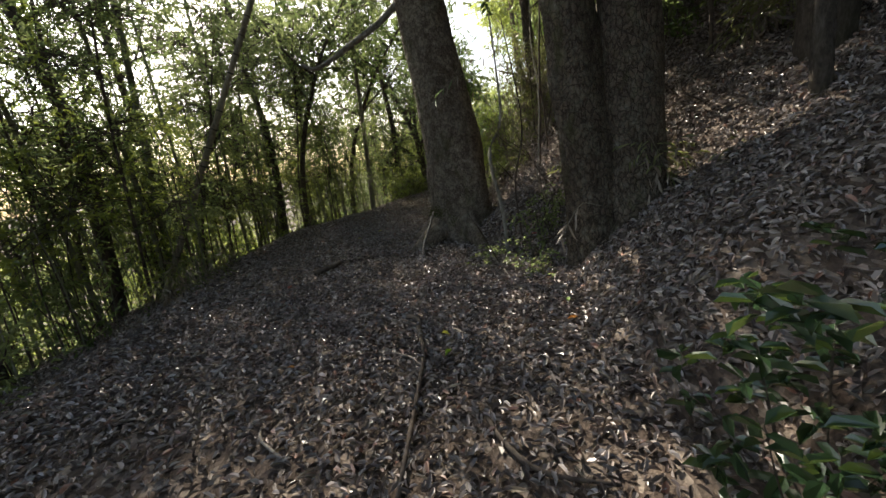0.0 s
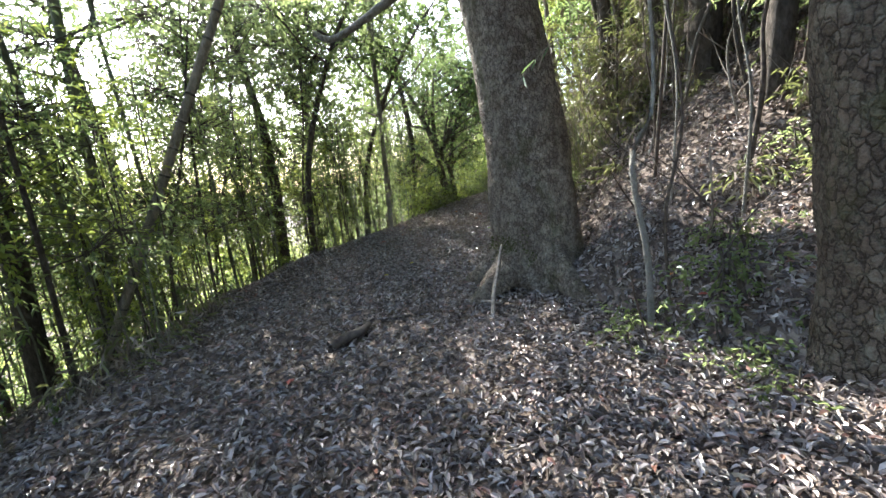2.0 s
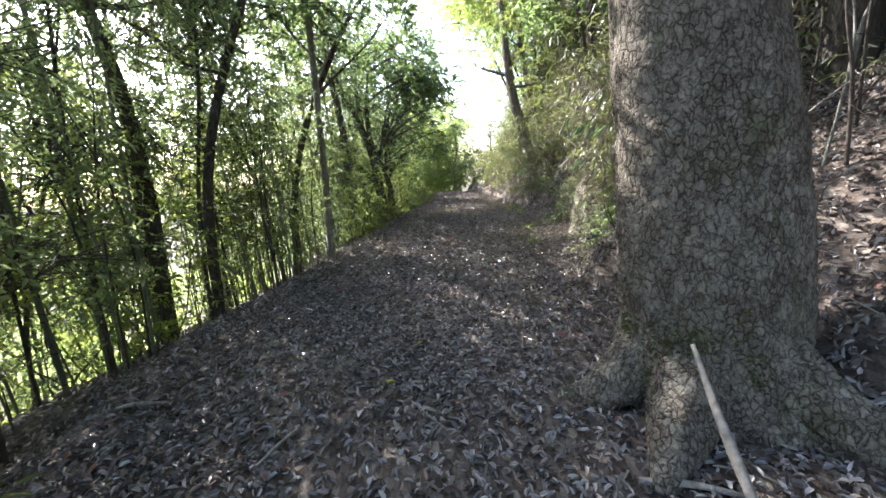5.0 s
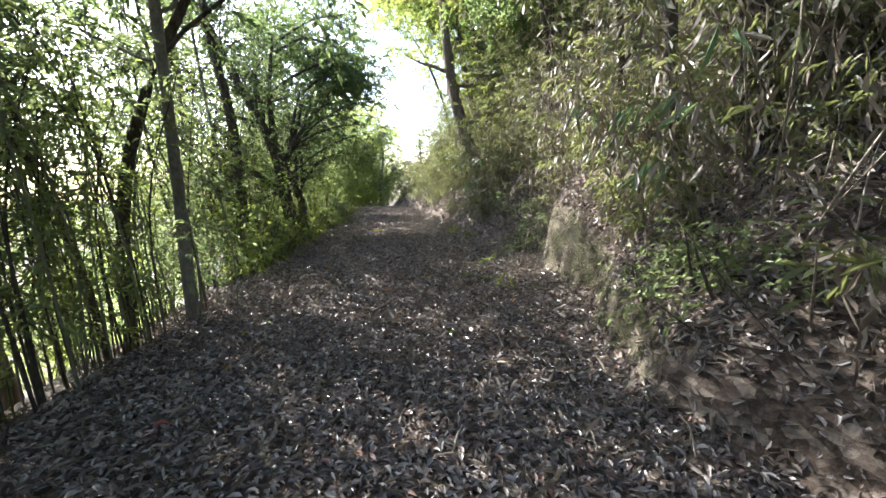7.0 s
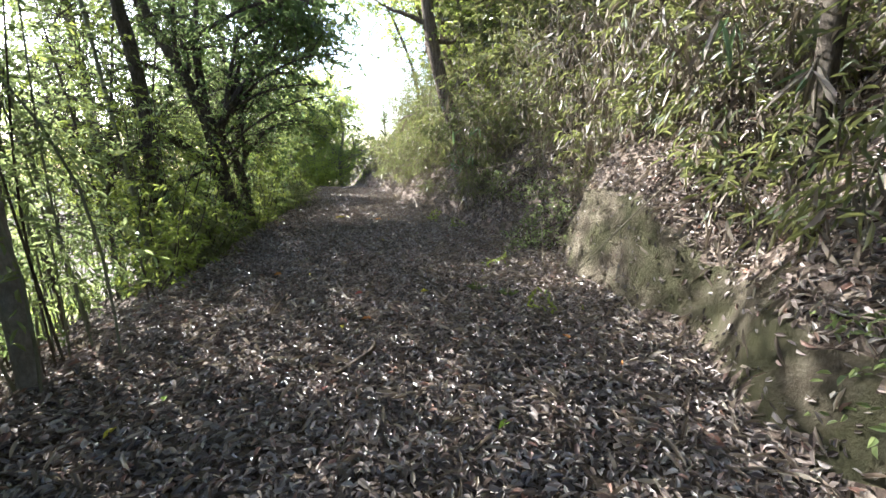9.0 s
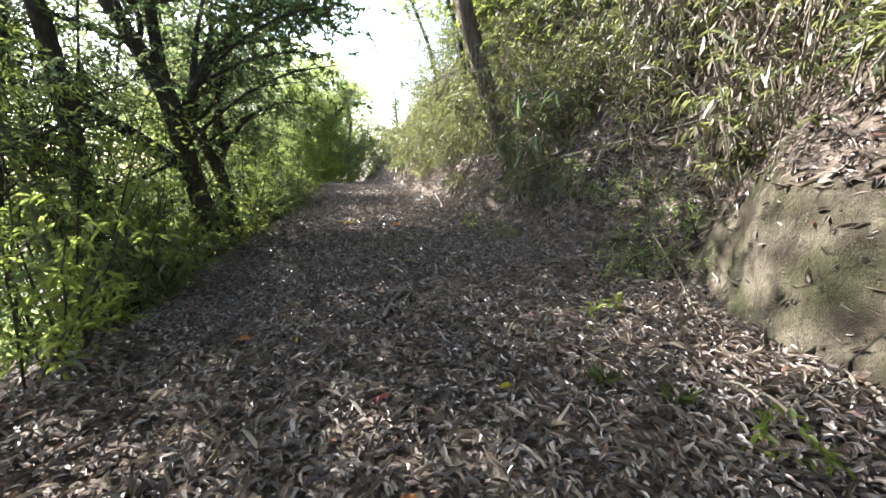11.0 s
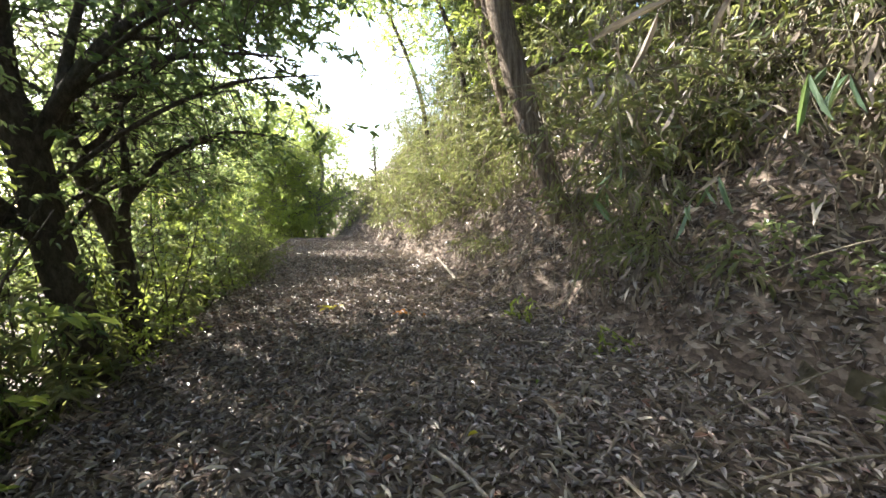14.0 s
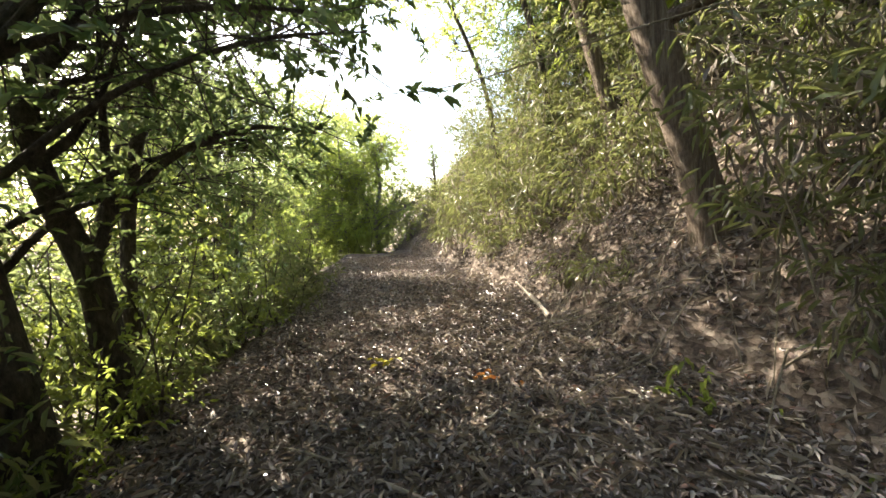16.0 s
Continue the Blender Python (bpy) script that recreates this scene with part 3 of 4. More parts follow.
# ---- young trees and scrub of the downhill side ----
def sapling(seed, height, r, leaf, clumps, limbs, lean=0.15, low=0.2, size=0.085, length=0.9, spread=0.25):
    g = np.random.default_rng(seed)
    dx, dy = g.normal(0, lean, 2)
    pts = [(0, 0, -0.4), (dx * 0.2, dy * 0.2, height * 0.25), (dx * 0.7 + g.normal(0, 0.06), dy * 0.7, height * 0.55), (dx * 1.3, dy * 1.3, height)]
    return make_tree("young_tree", pts, (r, r * 0.85, r * 0.7, r * 0.3), "thin young evergreen tree with dark stem and small leaves", BARK_DARK, leaf, seed, limbs=limbs, limb_len=length,
                     low=low, clumps=clumps, per=12, leaf_size=size, reach=0.3, spread=spread, sides=7, group="young trees below the path", samples=14)


def bush(seed, height, leaf, stems, clumps, size=0.07, slim=0.4, name="shrub", label="leafy evergreen shrub at the edge of the path", group="shrubs along the path"):
    g = np.random.default_rng(seed)
    b = thing(name, (0, 0, 0), label, "shrub", group)
    spots = []
    for _ in range(stems):
        a = g.uniform(0, 6.28)
        pts = limb_line(g, (g.normal(0, 0.1), g.normal(0, 0.1), -0.15), (0.5 * math.cos(a), 0.5 * math.sin(a), 1), height * g.uniform(0.7, 1.15), 0.16, 0.08)
        part("stem", mesh_of("stem", *tube(pts, (0.012, 0.008, 0.004), 4), [BARK_DARK], True), b)
        ks = g.uniform(0.2, 1, clumps) * (len(pts) - 1.001)
        i = ks.astype(int)
        spots.append(pts[i] + (pts[i + 1] - pts[i]) * (ks - i)[:, None] + g.normal(0, 0.12, (clumps, 3)))
    part("foliage", mesh_of("foliage", *sprigs(g, np.concatenate(spots), 10, 0.28, size, slim), [leaf]), b)["kind"] = "stuff"
    return b


def scattered(makers, places, seed, sink=0.0, grow=(0.8, 1.25)):
    """Prototypes stood at places; the first use of each is the prototype itself."""
    g = np.random.default_rng(seed)
    made = [None] * len(makers)
    for n, (x, y) in enumerate(places):
        k = n % len(makers)
        m = Matrix.Translation(on_land(x, y, sink)) @ Matrix.Rotation(g.uniform(0, 6.28), 4, "Z") @ Matrix.Scale(g.uniform(*grow), 4)
        if made[k] is None:
            made[k] = makers[k]()
            made[k].matrix_basis = m
        else:
            c = copy_thing(made[k], Matrix.Identity(4))
            c.matrix_basis = m


def strip(seed, count, y0, y1, d0, d1, side=-1, gap=0.0):
    """Places beside the path: d metres beyond its edge."""
    g, out = np.random.default_rng(seed), []
    while len(out) < count:
        y, d = g.uniform(y0, y1), d0 + (d1 - d0) * g.uniform(0, 1) ** 1.3
        x = np.interp(y, LEFT_Y, LEFT_X) - d if side < 0 else np.interp(y, RIGHT_Y, RIGHT_X) + d
        if all(math.hypot(x - a, y - b) > gap for a, b in out):
            out.append((float(x), float(y)))
    return out


TALL = [lambda s=s, h=h, l=l: sapling(s, h, 0.022 + 0.008 * (s % 4), l, 30, 11, 0.45, 0.3, 0.07, 1.15, 0.38) for s, h, l in ((101, 5.2, LEAF), (102, 4.4, LEAF), (103, 5.8, LEAF_DARK), (104, 4.8, LEAF_LIGHT), (105, 6.2, LEAF))]
scattered(TALL, strip(1, 25, 2.2, 12, 0.8, 4.8, -1, 0.6) + strip(13, 8, 12, 19.5, 1.7, 4.0, -1, 0.8) + strip(11, 14, 20, 31, 1.9, 5.0, -1, 0.7) + [(-2.8, 12.7), (-3.3, 11.4), (-2.5, 14.8), (-2.4, 16.2)], 3)
SHRUBS = [lambda s=s, h=h, l=l: bush(s, h, l, 4, 17) for s, h, l in ((111, 1.5, LEAF), (112, 1.9, LEAF_LIGHT), (113, 1.3, LEAF_DARK))]
scattered(SHRUBS, strip(2, 24, -1, 12, 0.7, 4.5, -1, 0.5) + strip(4, 20, 12, 21.5, 0.2, 2.2, -1, 0.4) + strip(6, 12, 21.5, 30, 0.9, 2.6, -1, 0.5) + strip(9, 9, 10.5, 19, 0.3, 3.0, -1, 0.6) + strip(5, 8, 5, 8, 2.8, 6.0, 1, 0.45), 5)
scattered([lambda: bush(115, 2.6, LEAF_SUN, 5, 24, 0.1), lambda: bush(116, 3.2, LEAF, 5, 24, 0.1)], strip(7, 18, -2, 32, 6.0, 14.0, -1, 1.4), 6)
# taller woodland, added to shade the path from beyond and, out of view, from behind
CANOPY = [lambda s=s, h=h, l=l: make_tree("woodland_shade_tree", [(0, 0, -0.6), (0.1, 0, h * 0.3), (-0.1, 0.2, h * 0.6), (0.1, 0.1, h)], (0.2, 0.16, 0.12, 0.05), "tall evergreen woodland tree with dark trunk, added to shade the path", BARK_DARK, l, s,
                                           limbs=11, limb_len=3.4, low=0.4, clumps=48, per=18, leaf_size=0.155, reach=0.55, spread=0.6, sides=9, group="woodland trees") for s, h, l in ((121, 9, LEAF), (122, 11, LEAF_DARK), (123, 10, LEAF))]
scattered(CANOPY, [(-5, -5), (1.5, -6), (-2, -9), (4, -9.5), (8, -7), (-8, -8), (3.9, 8.2), (5.5, -2), (6.2, 2.2), (6.0, 6.2), (6.6, 10), (5.2, 4.3), (7.5, 13), (4.6, -5), (8.5, 0), (8.5, 7), (9, 11.5), (9.5, 16), (10.5, 19), (5.3, 8.4), (7.2, 4.4), (5.2, 11.4), (6.2, 14.6), (7.6, 17.4), (7.2, -0.4), (12, 5), (13, 13), (13.5, 20)], 9)
# LEAF_SUN crowns show over the far path; most others are added overhead as shade
for x, y, way, mat, s in ((5.6, 20.2, -1, LEAF_SUN, 1), (5.8, 22.6, -2.1, LEAF_SUN, 2), (6.3, 26.0, -2.2, LEAF_SUN, 3), (-1.6, 27.0, 0.8, LEAF, 5), (3.4, 10.7, -1, LEAF, 7), (-0.9, 20.2, 1.9, LEAF_DARK, 9), (-2.6, 12.6, 2.9, LEAF_DARK, 19), (-3.2, 10.4, 2.3, LEAF, 11), (4.0, 6.8, -1.3, LEAF_DARK, 14), (3.8, 9.2, -1.6, LEAF_DARK, 15), (4.4, 12.6, -1.8, LEAF_DARK, 16), (4.8, 15.2, -1.0, LEAF_DARK, 17), (4.6, 3.4, -0.8, LEAF_DARK, 18)):
    make_tree("overhanging_tree", [(0, 0, -0.5), (0.1 * way, 0, 2), (0.4 * way, 0.1, 4.0), (0.7 * way, 0.3, 5.3), (1.1 * way, 0.4, 6.6)], (0.08, 0.065, 0.05, 0.03, 0.012), "slender tree whose leafy crown is set over the path for cover and shade", BARK_DARK, mat, 60 + s,
              limbs=14, limb_len=3.2, low=0.4, clumps=26 if way > 2 else 54, per=20 if mat is LEAF_DARK else 12, leaf_size=0.12, reach=0.45, spread=0.5, sides=9, base=on_land(x, y), group="trees leaning over the path")
make_tree("conifer", [(0, 0, -0.4), (0, 0, 1.0), (0, 0, 2.2)], (0.07, 0.05, 0.01), "small dark spiky conifer on the bank", BARK_DARK, LEAF_DARK, 71, limbs=22, limb_len=0.5, low=0.1, clumps=12, per=10, leaf_size=0.07, reach=0.15,
          spread=0.1, sides=6, base=(6.26, 31.67, 2.0), slim=0.15)
# thin trunks fill the wood; their crowns, mostly out of view, are added sun blockers
HIGH = [lambda s=s, h=h, l=l: make_tree("woodland_shade_tree", [(0, 0, -0.6), (0.15, 0, h * 0.3), (-0.1, 0.2, h * 0.6), (0.1, 0.1, h)], (0.11, 0.09, 0.07, 0.03), "tall thin-trunked evergreen tree with a high crown added to break the sun", BARK_DARK, l, s,
                                         limbs=11, limb_len=2.6, low=0.52, clumps=34, per=12, leaf_size=0.095, reach=0.45, spread=0.55, sides=9, group="woodland trees") for s, h, l in ((125, 8.5, LEAF), (126, 9.5, LEAF), (127, 8.8, LEAF_DARK))]
scattered(HIGH, [(-4.6, 5.6), (-3.9, 10.4), (-5.4, 8.2), (-4.2, 13.4), (-3.4, 20.0), (-1.9, 16.9), (-1.6, 23.8), (-0.9, 27.2), (3.2, 9.6), (4.6, 12.6), (5.4, 16.2), (4.4, 7.4), (3.6, 6.2), (4.2, 9.0), (4.6, 1.2)], 12, grow=(0.95, 1.2))
scattered([lambda: bush(117, 1.7, LEAF_SUN, 5, 18, 0.1)], [(1.7, 32), (2.5, 32.7), (3.3, 32.3), (4.1, 32.6), (3.0, 34), (1.2, 31), (4.9, 31.6)], 30)
FRESH = [lambda s=s, h=h: make_tree("roadside_tree", [(0, 0, -0.6), (0.1, 0, h * 0.3), (-0.1, 0.2, h * 0.6), (0.1, 0.1, h)], (0.1, 0.08, 0.06, 0.03), "sunlit young tree with yellow-green leaves", BARK_PALE, LEAF_SUN, s,
                                    limbs=14, limb_len=1.9, low=0.1, clumps=44, per=12, leaf_size=0.11, reach=0.5, spread=0.5, sides=8, group="sunlit young trees") for s, h in ((131, 4.5), (132, 5.5))]
scattered(FRESH, [(-1.7, 23), (-0.9, 26.5), (-0.2, 29.5), (7.4, 19.5), (1.0, 33.5), (2.6, 33.5), (4.0, 33), (1.5, 34), (3.5, 36), (2.5, 39), (2.2, 35), (4.2, 38), (3.2, 34.4)] + strip(71, 14, -4, 30, 10.0, 16.0, -1, 2.0), 10)


# leafy evergreens that close the top of the bank
UNDER = [lambda s=s, h=h, l=l: make_tree("evergreen_tree", [(0, 0, -0.6), (0.1, 0, h * 0.3), (-0.15, 0.2, h * 0.6), (0.1, 0.1, h)], (0.07, 0.06, 0.045, 0.015), "dense evergreen tree on top of the bank", BARK_DARK, l, s,
                                         limbs=16, limb_len=1.9, low=0.12, clumps=26, per=14, leaf_size=0.11, reach=0.45, spread=0.45, sides=8, group="evergreens on top of the bank") for s, h, l in ((181, 4.6, LEAF_DARK), (182, 5.6, LEAF_DARK), (183, 5.0, LEAF))]
scattered(UNDER, strip(51, 32, 8.5, 27, 3.4, 6.5, 1, 0.8) + strip(53, 12, -4, 8.5, 5.0, 8.5, 1, 1.1), 52)


# ---- bamboo ----
def culm(base, top, r, bark, label, seed, sag=0.0, gap=0.3):
    """A bamboo pole with a raised ring at each node."""
    base, top = np.array(base, float), np.array(top, float)
    pole = thing("bamboo_pole", base, label, "bamboo", "bamboo poles by the path")
    mid = (top - base) * 0.5 + (0, 0, sag)
    pts = smooth_line([(0, 0, 0), mid, top - base], 24)
    part("pole", mesh_of("pole", *tube(pts, (r, r * 0.95, r * 0.8), 14), [bark], True), pole)
    n = int(np.linalg.norm(top - base) / gap)
    for k in range(1, n):
        p = pts[min(int(k / n * 23), 22)], pts[min(int(k / n * 23), 22) + 1]
        q, d = p[0], unit(p[1] - p[0])
        part("node_ring", mesh_of("node_ring", *tube(np.array([q - d * 0.012, q - d * 0.004, q + d * 0.004, q + d * 0.012]), (r * 0.93, r * 1.1, r * 1.1, r * 0.93), 14), [BAMBOO_NODE], True), pole)
    return pole


culm((-3.74, 5.36, -0.72), (-0.84, 6.64, 5.5), 0.05, BAMBOO_DRY, "leaning weathered bamboo pole at the path edge", 1)
culm((-4.18, 6.44, -0.8), (-3.38, 6.05, 6.5), 0.055, BAMBOO, "upright grey-green bamboo pole below the path", 2)
for n, (x, y) in enumerate(strip(12, 16, 2.5, 20, 0.6, 4.0, -1, 0.5)):
    g = np.random.default_rng(300 + n)
    b = on_land(x, y, 0.2)
    culm(b, b + (g.normal(0, 0.5), g.normal(0, 0.4), g.uniform(4.5, 7.5)), g.uniform(0.018, 0.034), BAMBOO, "thin grey-green bamboo pole below the path", n, gap=0.35)


def dwarf_bamboo(seed, height, stems, dry=0.6, green=0.75):
    """A clump of thin arching canes with hanging slim leaves."""
    g = np.random.default_rng(seed)
    clump = thing("dwarf_bamboo", (0, 0, 0), "clump of dwarf bamboo with arching canes and slim leaves", "bamboo", "dwarf bamboo on the bank")
    spots, ways, canes = [], [], []
    for _ in range(stems):
        a = g.uniform(0, 6.28)
        pts = limb_line(g, (g.normal(0, 0.18), g.normal(0, 0.18), -0.15), (0.25 * math.cos(a) - 0.12, 0.25 * math.sin(a), 1), height * g.uniform(0.6, 1.2), 0.1, -0.09, 9)
        part("cane", mesh_of("cane", *tube(pts, (0.007, 0.006, 0.003), 4), [BAMBOO_DRY], True), clump)
        ks = g.uniform(0.25, 1, 24) * 7.99
        i = ks.astype(int)
        p = pts[i] + (pts[i + 1] - pts[i]) * (ks - i)[:, None]
        spots.append(p)
    c = np.concatenate(spots)
    every, c = c, c[g.random(len(c)) < green]
    per = 6
    d = unit(g.normal(0, 1, (len(c), 3)) * (1, 1, 0.3))
    pos = (c[:, None] + d[:, None] * np.linspace(0.02, 0.3, per)[None, :, None]).reshape(-1, 3)
    way = unit(np.repeat(d, per, 0) + g.normal(0, 0.5, (len(pos), 3)) - (0, 0, 0.45))
    size = g.uniform(0.07, 0.14, len(pos))
    part("foliage", mesh_of("foliage", *blades(pos, way, unit(g.normal(0, 0.5, (len(pos), 3)) + (0, 0, 1)), size, size * 0.12, 0.2, 0.15), [LEAF_BAMBOO]), clump)["kind"] = "stuff"
    k = g.random(len(every)) < dry
    p = every[k] + g.normal(0, 0.1, (k.sum(), 3)) - (0, 0, 0.15)
    size = g.uniform(0.09, 0.17, len(p))
    part("dead_leaves", mesh_of("dead_leaves", *blades(p, g.normal(0, 0.5, (len(p), 3)) - (0, 0, 1), g.normal(0, 1, (len(p), 3)), size, size * 0.085, 0.2, 0.2), [STRAW]), clump, "withered tan leaves")["kind"] = "stuff"
    return clump


DWARF = [lambda s=s, h=h: dwarf_bamboo(s, h, 6) for s, h in ((141, 1.9), (142, 2.4), (143, 1.5), (144, 2.1))]
scattered(DWARF, strip(14, 16, 9.5, 18, 1.4, 3.6, 1, 0.5) + strip(15, 46, 16, 32, 0.35, 3.2, 1, 0.35) + strip(16, 4, 8.8, 10.5, 1.4, 3.2, 1, 0.5), 21)
scattered([lambda: dwarf_bamboo(148, 2.2, 7, 1.0, 0.12), lambda: dwarf_bamboo(149, 1.7, 7, 1.0, 0.2)], [(3.65, 11.9), (3.8, 12.25), (3.85, 12.6), (3.85, 13.0), (3.75, 13.3)] + strip(31, 40, 9.0, 17.5, 0.8, 2.8, 1, 0.25) + strip(32, 12, 15, 20, 1.2, 3.0, 1, 0.3) + strip(33, 10, 8.4, 10, 1.0, 3.0, 1, 0.35), 24)
scattered([lambda: dwarf_bamboo(150, 3.2, 9, 0.3, 0.95), lambda: dwarf_bamboo(154, 3.6, 9, 0.2, 0.95)], [(4.6, 10.0), (4.9, 12.2)] + strip(34, 20, 16.5, 27, 1.0, 3.4, 1, 0.5), 25)
LOW = [lambda: dwarf_bamboo(145, 0.7, 4, 1.0, 0.5), lambda: dwarf_bamboo(146, 0.5, 4, 1.0, 0.4), lambda: dwarf_bamboo(147, 0.9, 5, 1.0, 0.5)]
scattered(LOW, strip(19, 44, 15, 30, 0.35, 2.2, 1, 0.3) + strip(20, 22, 8, 14, 0.7, 2.6, 1, 0.3) + strip(21, 4, 2, 6.8, 1.2, 3.0, 1, 0.4), 23)
scattered([lambda: bush(151, 1.1, LEAF_BAMBOO, 4, 14, 0.12, 0.16, "dwarf_bamboo", "low dwarf bamboo along the path edge", "dwarf bamboo below the path")], strip(18, 16, 15, 24, 0.3, 1.2, -1, 0.35), 22)


def thicket(seed, stems, height):
    """Straight thin stems that stand close together, with few leaves."""
    g = np.random.default_rng(seed)
    b = thing("bamboo_thicket", (0, 0, 0), "thicket of thin upright bamboo stems below the path", "bamboo", "bamboo thickets below the path")
    spots = []
    for _ in range(stems):
        x, y = g.normal(0, 0.35, 2)
        pts = smooth_line([(x, y, -0.4), (x + g.normal(0, 0.08), y + g.normal(0, 0.08), height * 0.5), (x + g.normal(0, 0.3), y + g.normal(0, 0.3), height * g.uniform(0.8, 1.2))], 9)
        part("stem", mesh_of("stem", *tube(pts, (g.uniform(0.007, 0.016), 0.008, 0.004), 6), [BAMBOO if g.random() < 0.6 else BARK_DARK], True), b)
        ks = g.uniform(0.3, 1, 14) * 7.99
        i = ks.astype(int)
        spots.append(pts[i] + (pts[i + 1] - pts[i]) * (ks - i)[:, None])
    part("foliage", mesh_of("foliage", *sprigs(g, np.concatenate(spots), 8, 0.3, 0.085, 0.26), [LEAF if seed % 2 else LEAF_LIGHT]), b)["kind"] = "stuff"
    return b


scattered([lambda: thicket(171, 8, 2.6), lambda: thicket(172, 7, 3.2)], strip(41, 28, 3.0, 13.5, 0.35, 2.6, -1, 0.4) + strip(42, 8, 13.5, 20, 0.6, 2.6, -1, 0.5), 28, grow=(0.85, 1.2))
scattered([lambda: dwarf_bamboo(152, 0.7, 5, 1.0, 0.1)], [(-2.55, 5.05), (-2.75, 5.5), (-2.45, 4.5), (-2.8, 6.2)], 29)


# ---- fallen leaves and debris ----
def inside(y, x):
    return (x - np.interp(y, LEFT_Y, LEFT_X)) / (np.interp(y, RIGHT_Y, RIGHT_X) - np.interp(y, LEFT_Y, LEFT_X))


def litter(name, count, box, keep, size, slim, mat, seed, label, tilt=0.5, lift=0.018):
    g = np.random.default_rng(seed)
    x, y = g.uniform(box[0], box[1], count), g.uniform(box[2], box[3], count)
    ok = g.random(count) < keep(x, y)
    x, y = x[ok], y[ok]
    n = len(x)
    up = unit(land_normal(x, y) + g.normal(0, tilt, (n, 3)))
    way = np.cross(up, unit(g.normal(0, 1, (n, 3))))
    L = size * g.uniform(0.55, 1.35, n)
    at = np.stack([x, y, land(x, y) + g.uniform(0.002, lift * 2.2, n)], -1) - unit(way) * L[:, None] * 0.5
    tagged(new(name, mesh_of(name, *blades(at, way, up, L, L * slim * g.uniform(0.7, 1.25, n), 0.12, 0.28), [mat])), label, "leaf litter", kind="stuff")


def path_keep(x, y):
    s = inside(y, x)
    n = land_normal(x, y)[:, 2]
    return np.where((s > -0.15) & (s < 1.0), 1.0, np.where(s >= 1.0, 0.75, np.where(s > -0.9, 0.3, 0.0))) * np.where(n < 0.56, 0.3, 1.0) * np.clip(0.75 + 0.35 * rough(x * 0.8, y * 0.8), 0.25, 1)


litter("fallen_leaves", 260000, (-4.5, 6.5, -1.5, 12), path_keep, 0.058, 0.40, LITTER, 61, "brown and grey fallen leaves covering the path")
litter("fallen_leaves", 190000, (-3, 7.5, 12, 29), path_keep, 0.06, 0.36, LITTER, 62, "brown fallen leaves covering the upper path")
litter("dry_bamboo_litter", 40000, (-1.5, 7.5, 8.5, 24), lambda x, y: path_keep(x, y) * np.clip((inside(y, x) - 0.35) * 1.6, 0.04, 1), 0.15, 0.10, STRAW, 63, "pale dry bamboo leaves and straw at the foot of the bank", 0.5, 0.02)
litter("dry_bamboo_litter", 9000, (-2, 4, 9, 28), lambda x, y: path_keep(x, y) * (inside(y, x) < 1) * np.clip(0.45 + 0.5 * rough(x * 1.3 + 5, y * 1.3), 0.05, 1), 0.12, 0.16, STRAW, 65, "pale curled dead leaves scattered over the path", 0.7, 0.03)
litter("dry_bamboo_litter", 9000, (-3, 6, -1, 9), lambda x, y: path_keep(x, y) * 0.5, 0.11, 0.12, STRAW, 64, "pale dry leaf blades on the path", 0.4, 0.015)


def stick(points, r, mat, label, name="fallen_stick", knobs=0):
    pts = np.asarray(points, float)
    pts[:, 2] += land(pts[:, 0], pts[:, 1])
    base = pts[0].copy()
    ob = new(name, mesh_of(name, *tube(smooth_line(pts - base, 14), (r, r * 0.95, r * 0.6), 8, 0.14, int(1000 * r) + len(pts)), [mat], True))
    ob.matrix_basis = Matrix.Translation(base)
    return tagged(ob, label, "stick", "sticks on the path")


stick([(0.74, 5.61, -0.03), (0.77, 5.85, 0.17), (0.84, 6.12, 0.36), (0.90, 6.36, 0.55)], 0.022, STICK, "straight pale stick leaning on the old tree", "leaning_stick")
stick([(-0.74, 5.05, 0.03), (-0.62, 5.2, 0.05), (-0.5, 5.3, 0.07), (-0.5, 5.48, 0.05)], 0.05, STICK_DARK, "crooked thick root-like stick lying on the path")
stick([(-0.4, 5.6, 0.02), (-0.1, 5.78, 0.02), (0.2, 5.85, 0.03)], 0.018, STICK_DARK, "dark stick lying by the tree roots")
stick([(0.45, 6.13, 0.02), (0.68, 6.04, 0.03), (0.85, 5.93, 0.02)], 0.02, STICK, "pale stick lying at the foot of the tree")
stick([(-1.53, 6.64, 0.02), (-1.44, 6.8, 0.03), (-1.35, 6.96, 0.02)], 0.012, STICK, "short dead stick on the path")
stick([(-2.86, 7.41, 0.02), (-2.62, 7.45, 0.03), (-2.4, 7.5, 0.02)], 0.018, STICK, "pale stick at the path edge")
stick([(0.05, 11.55, 0.02), (0.22, 11.68, 0.03), (0.38, 11.82, 0.04), (0.42, 12.05, 0.02)], 0.022, STICK_DARK, "curved dark stick on the path")
stick([(0.83, 14.17, 0.02), (0.95, 14.4, 0.03), (1.1, 14.62, 0.03), (1.21, 14.85, 0.02)], 0.026, STICK_DARK, "dead brown stick lying along the path")
stick([(1.31, 15.02, 0.02), (1.33, 15.3, 0.03), (1.3, 15.6, 0.03), (1.2, 15.95, 0.02)], 0.013, STICK, "thin bent dead stick on the path")
stick([(1.71, 14.45, 0.02), (2.1, 14.62, 0.05), (2.46, 14.8, 0.02)], 0.009, STICK, "thin pale stick across the path")
stick([(1.08, 17.5, 0.02), (1.3, 17.2, 0.03), (1.5, 16.95, 0.02)], 0.014, STICK, "dead stick lying on the upper path")
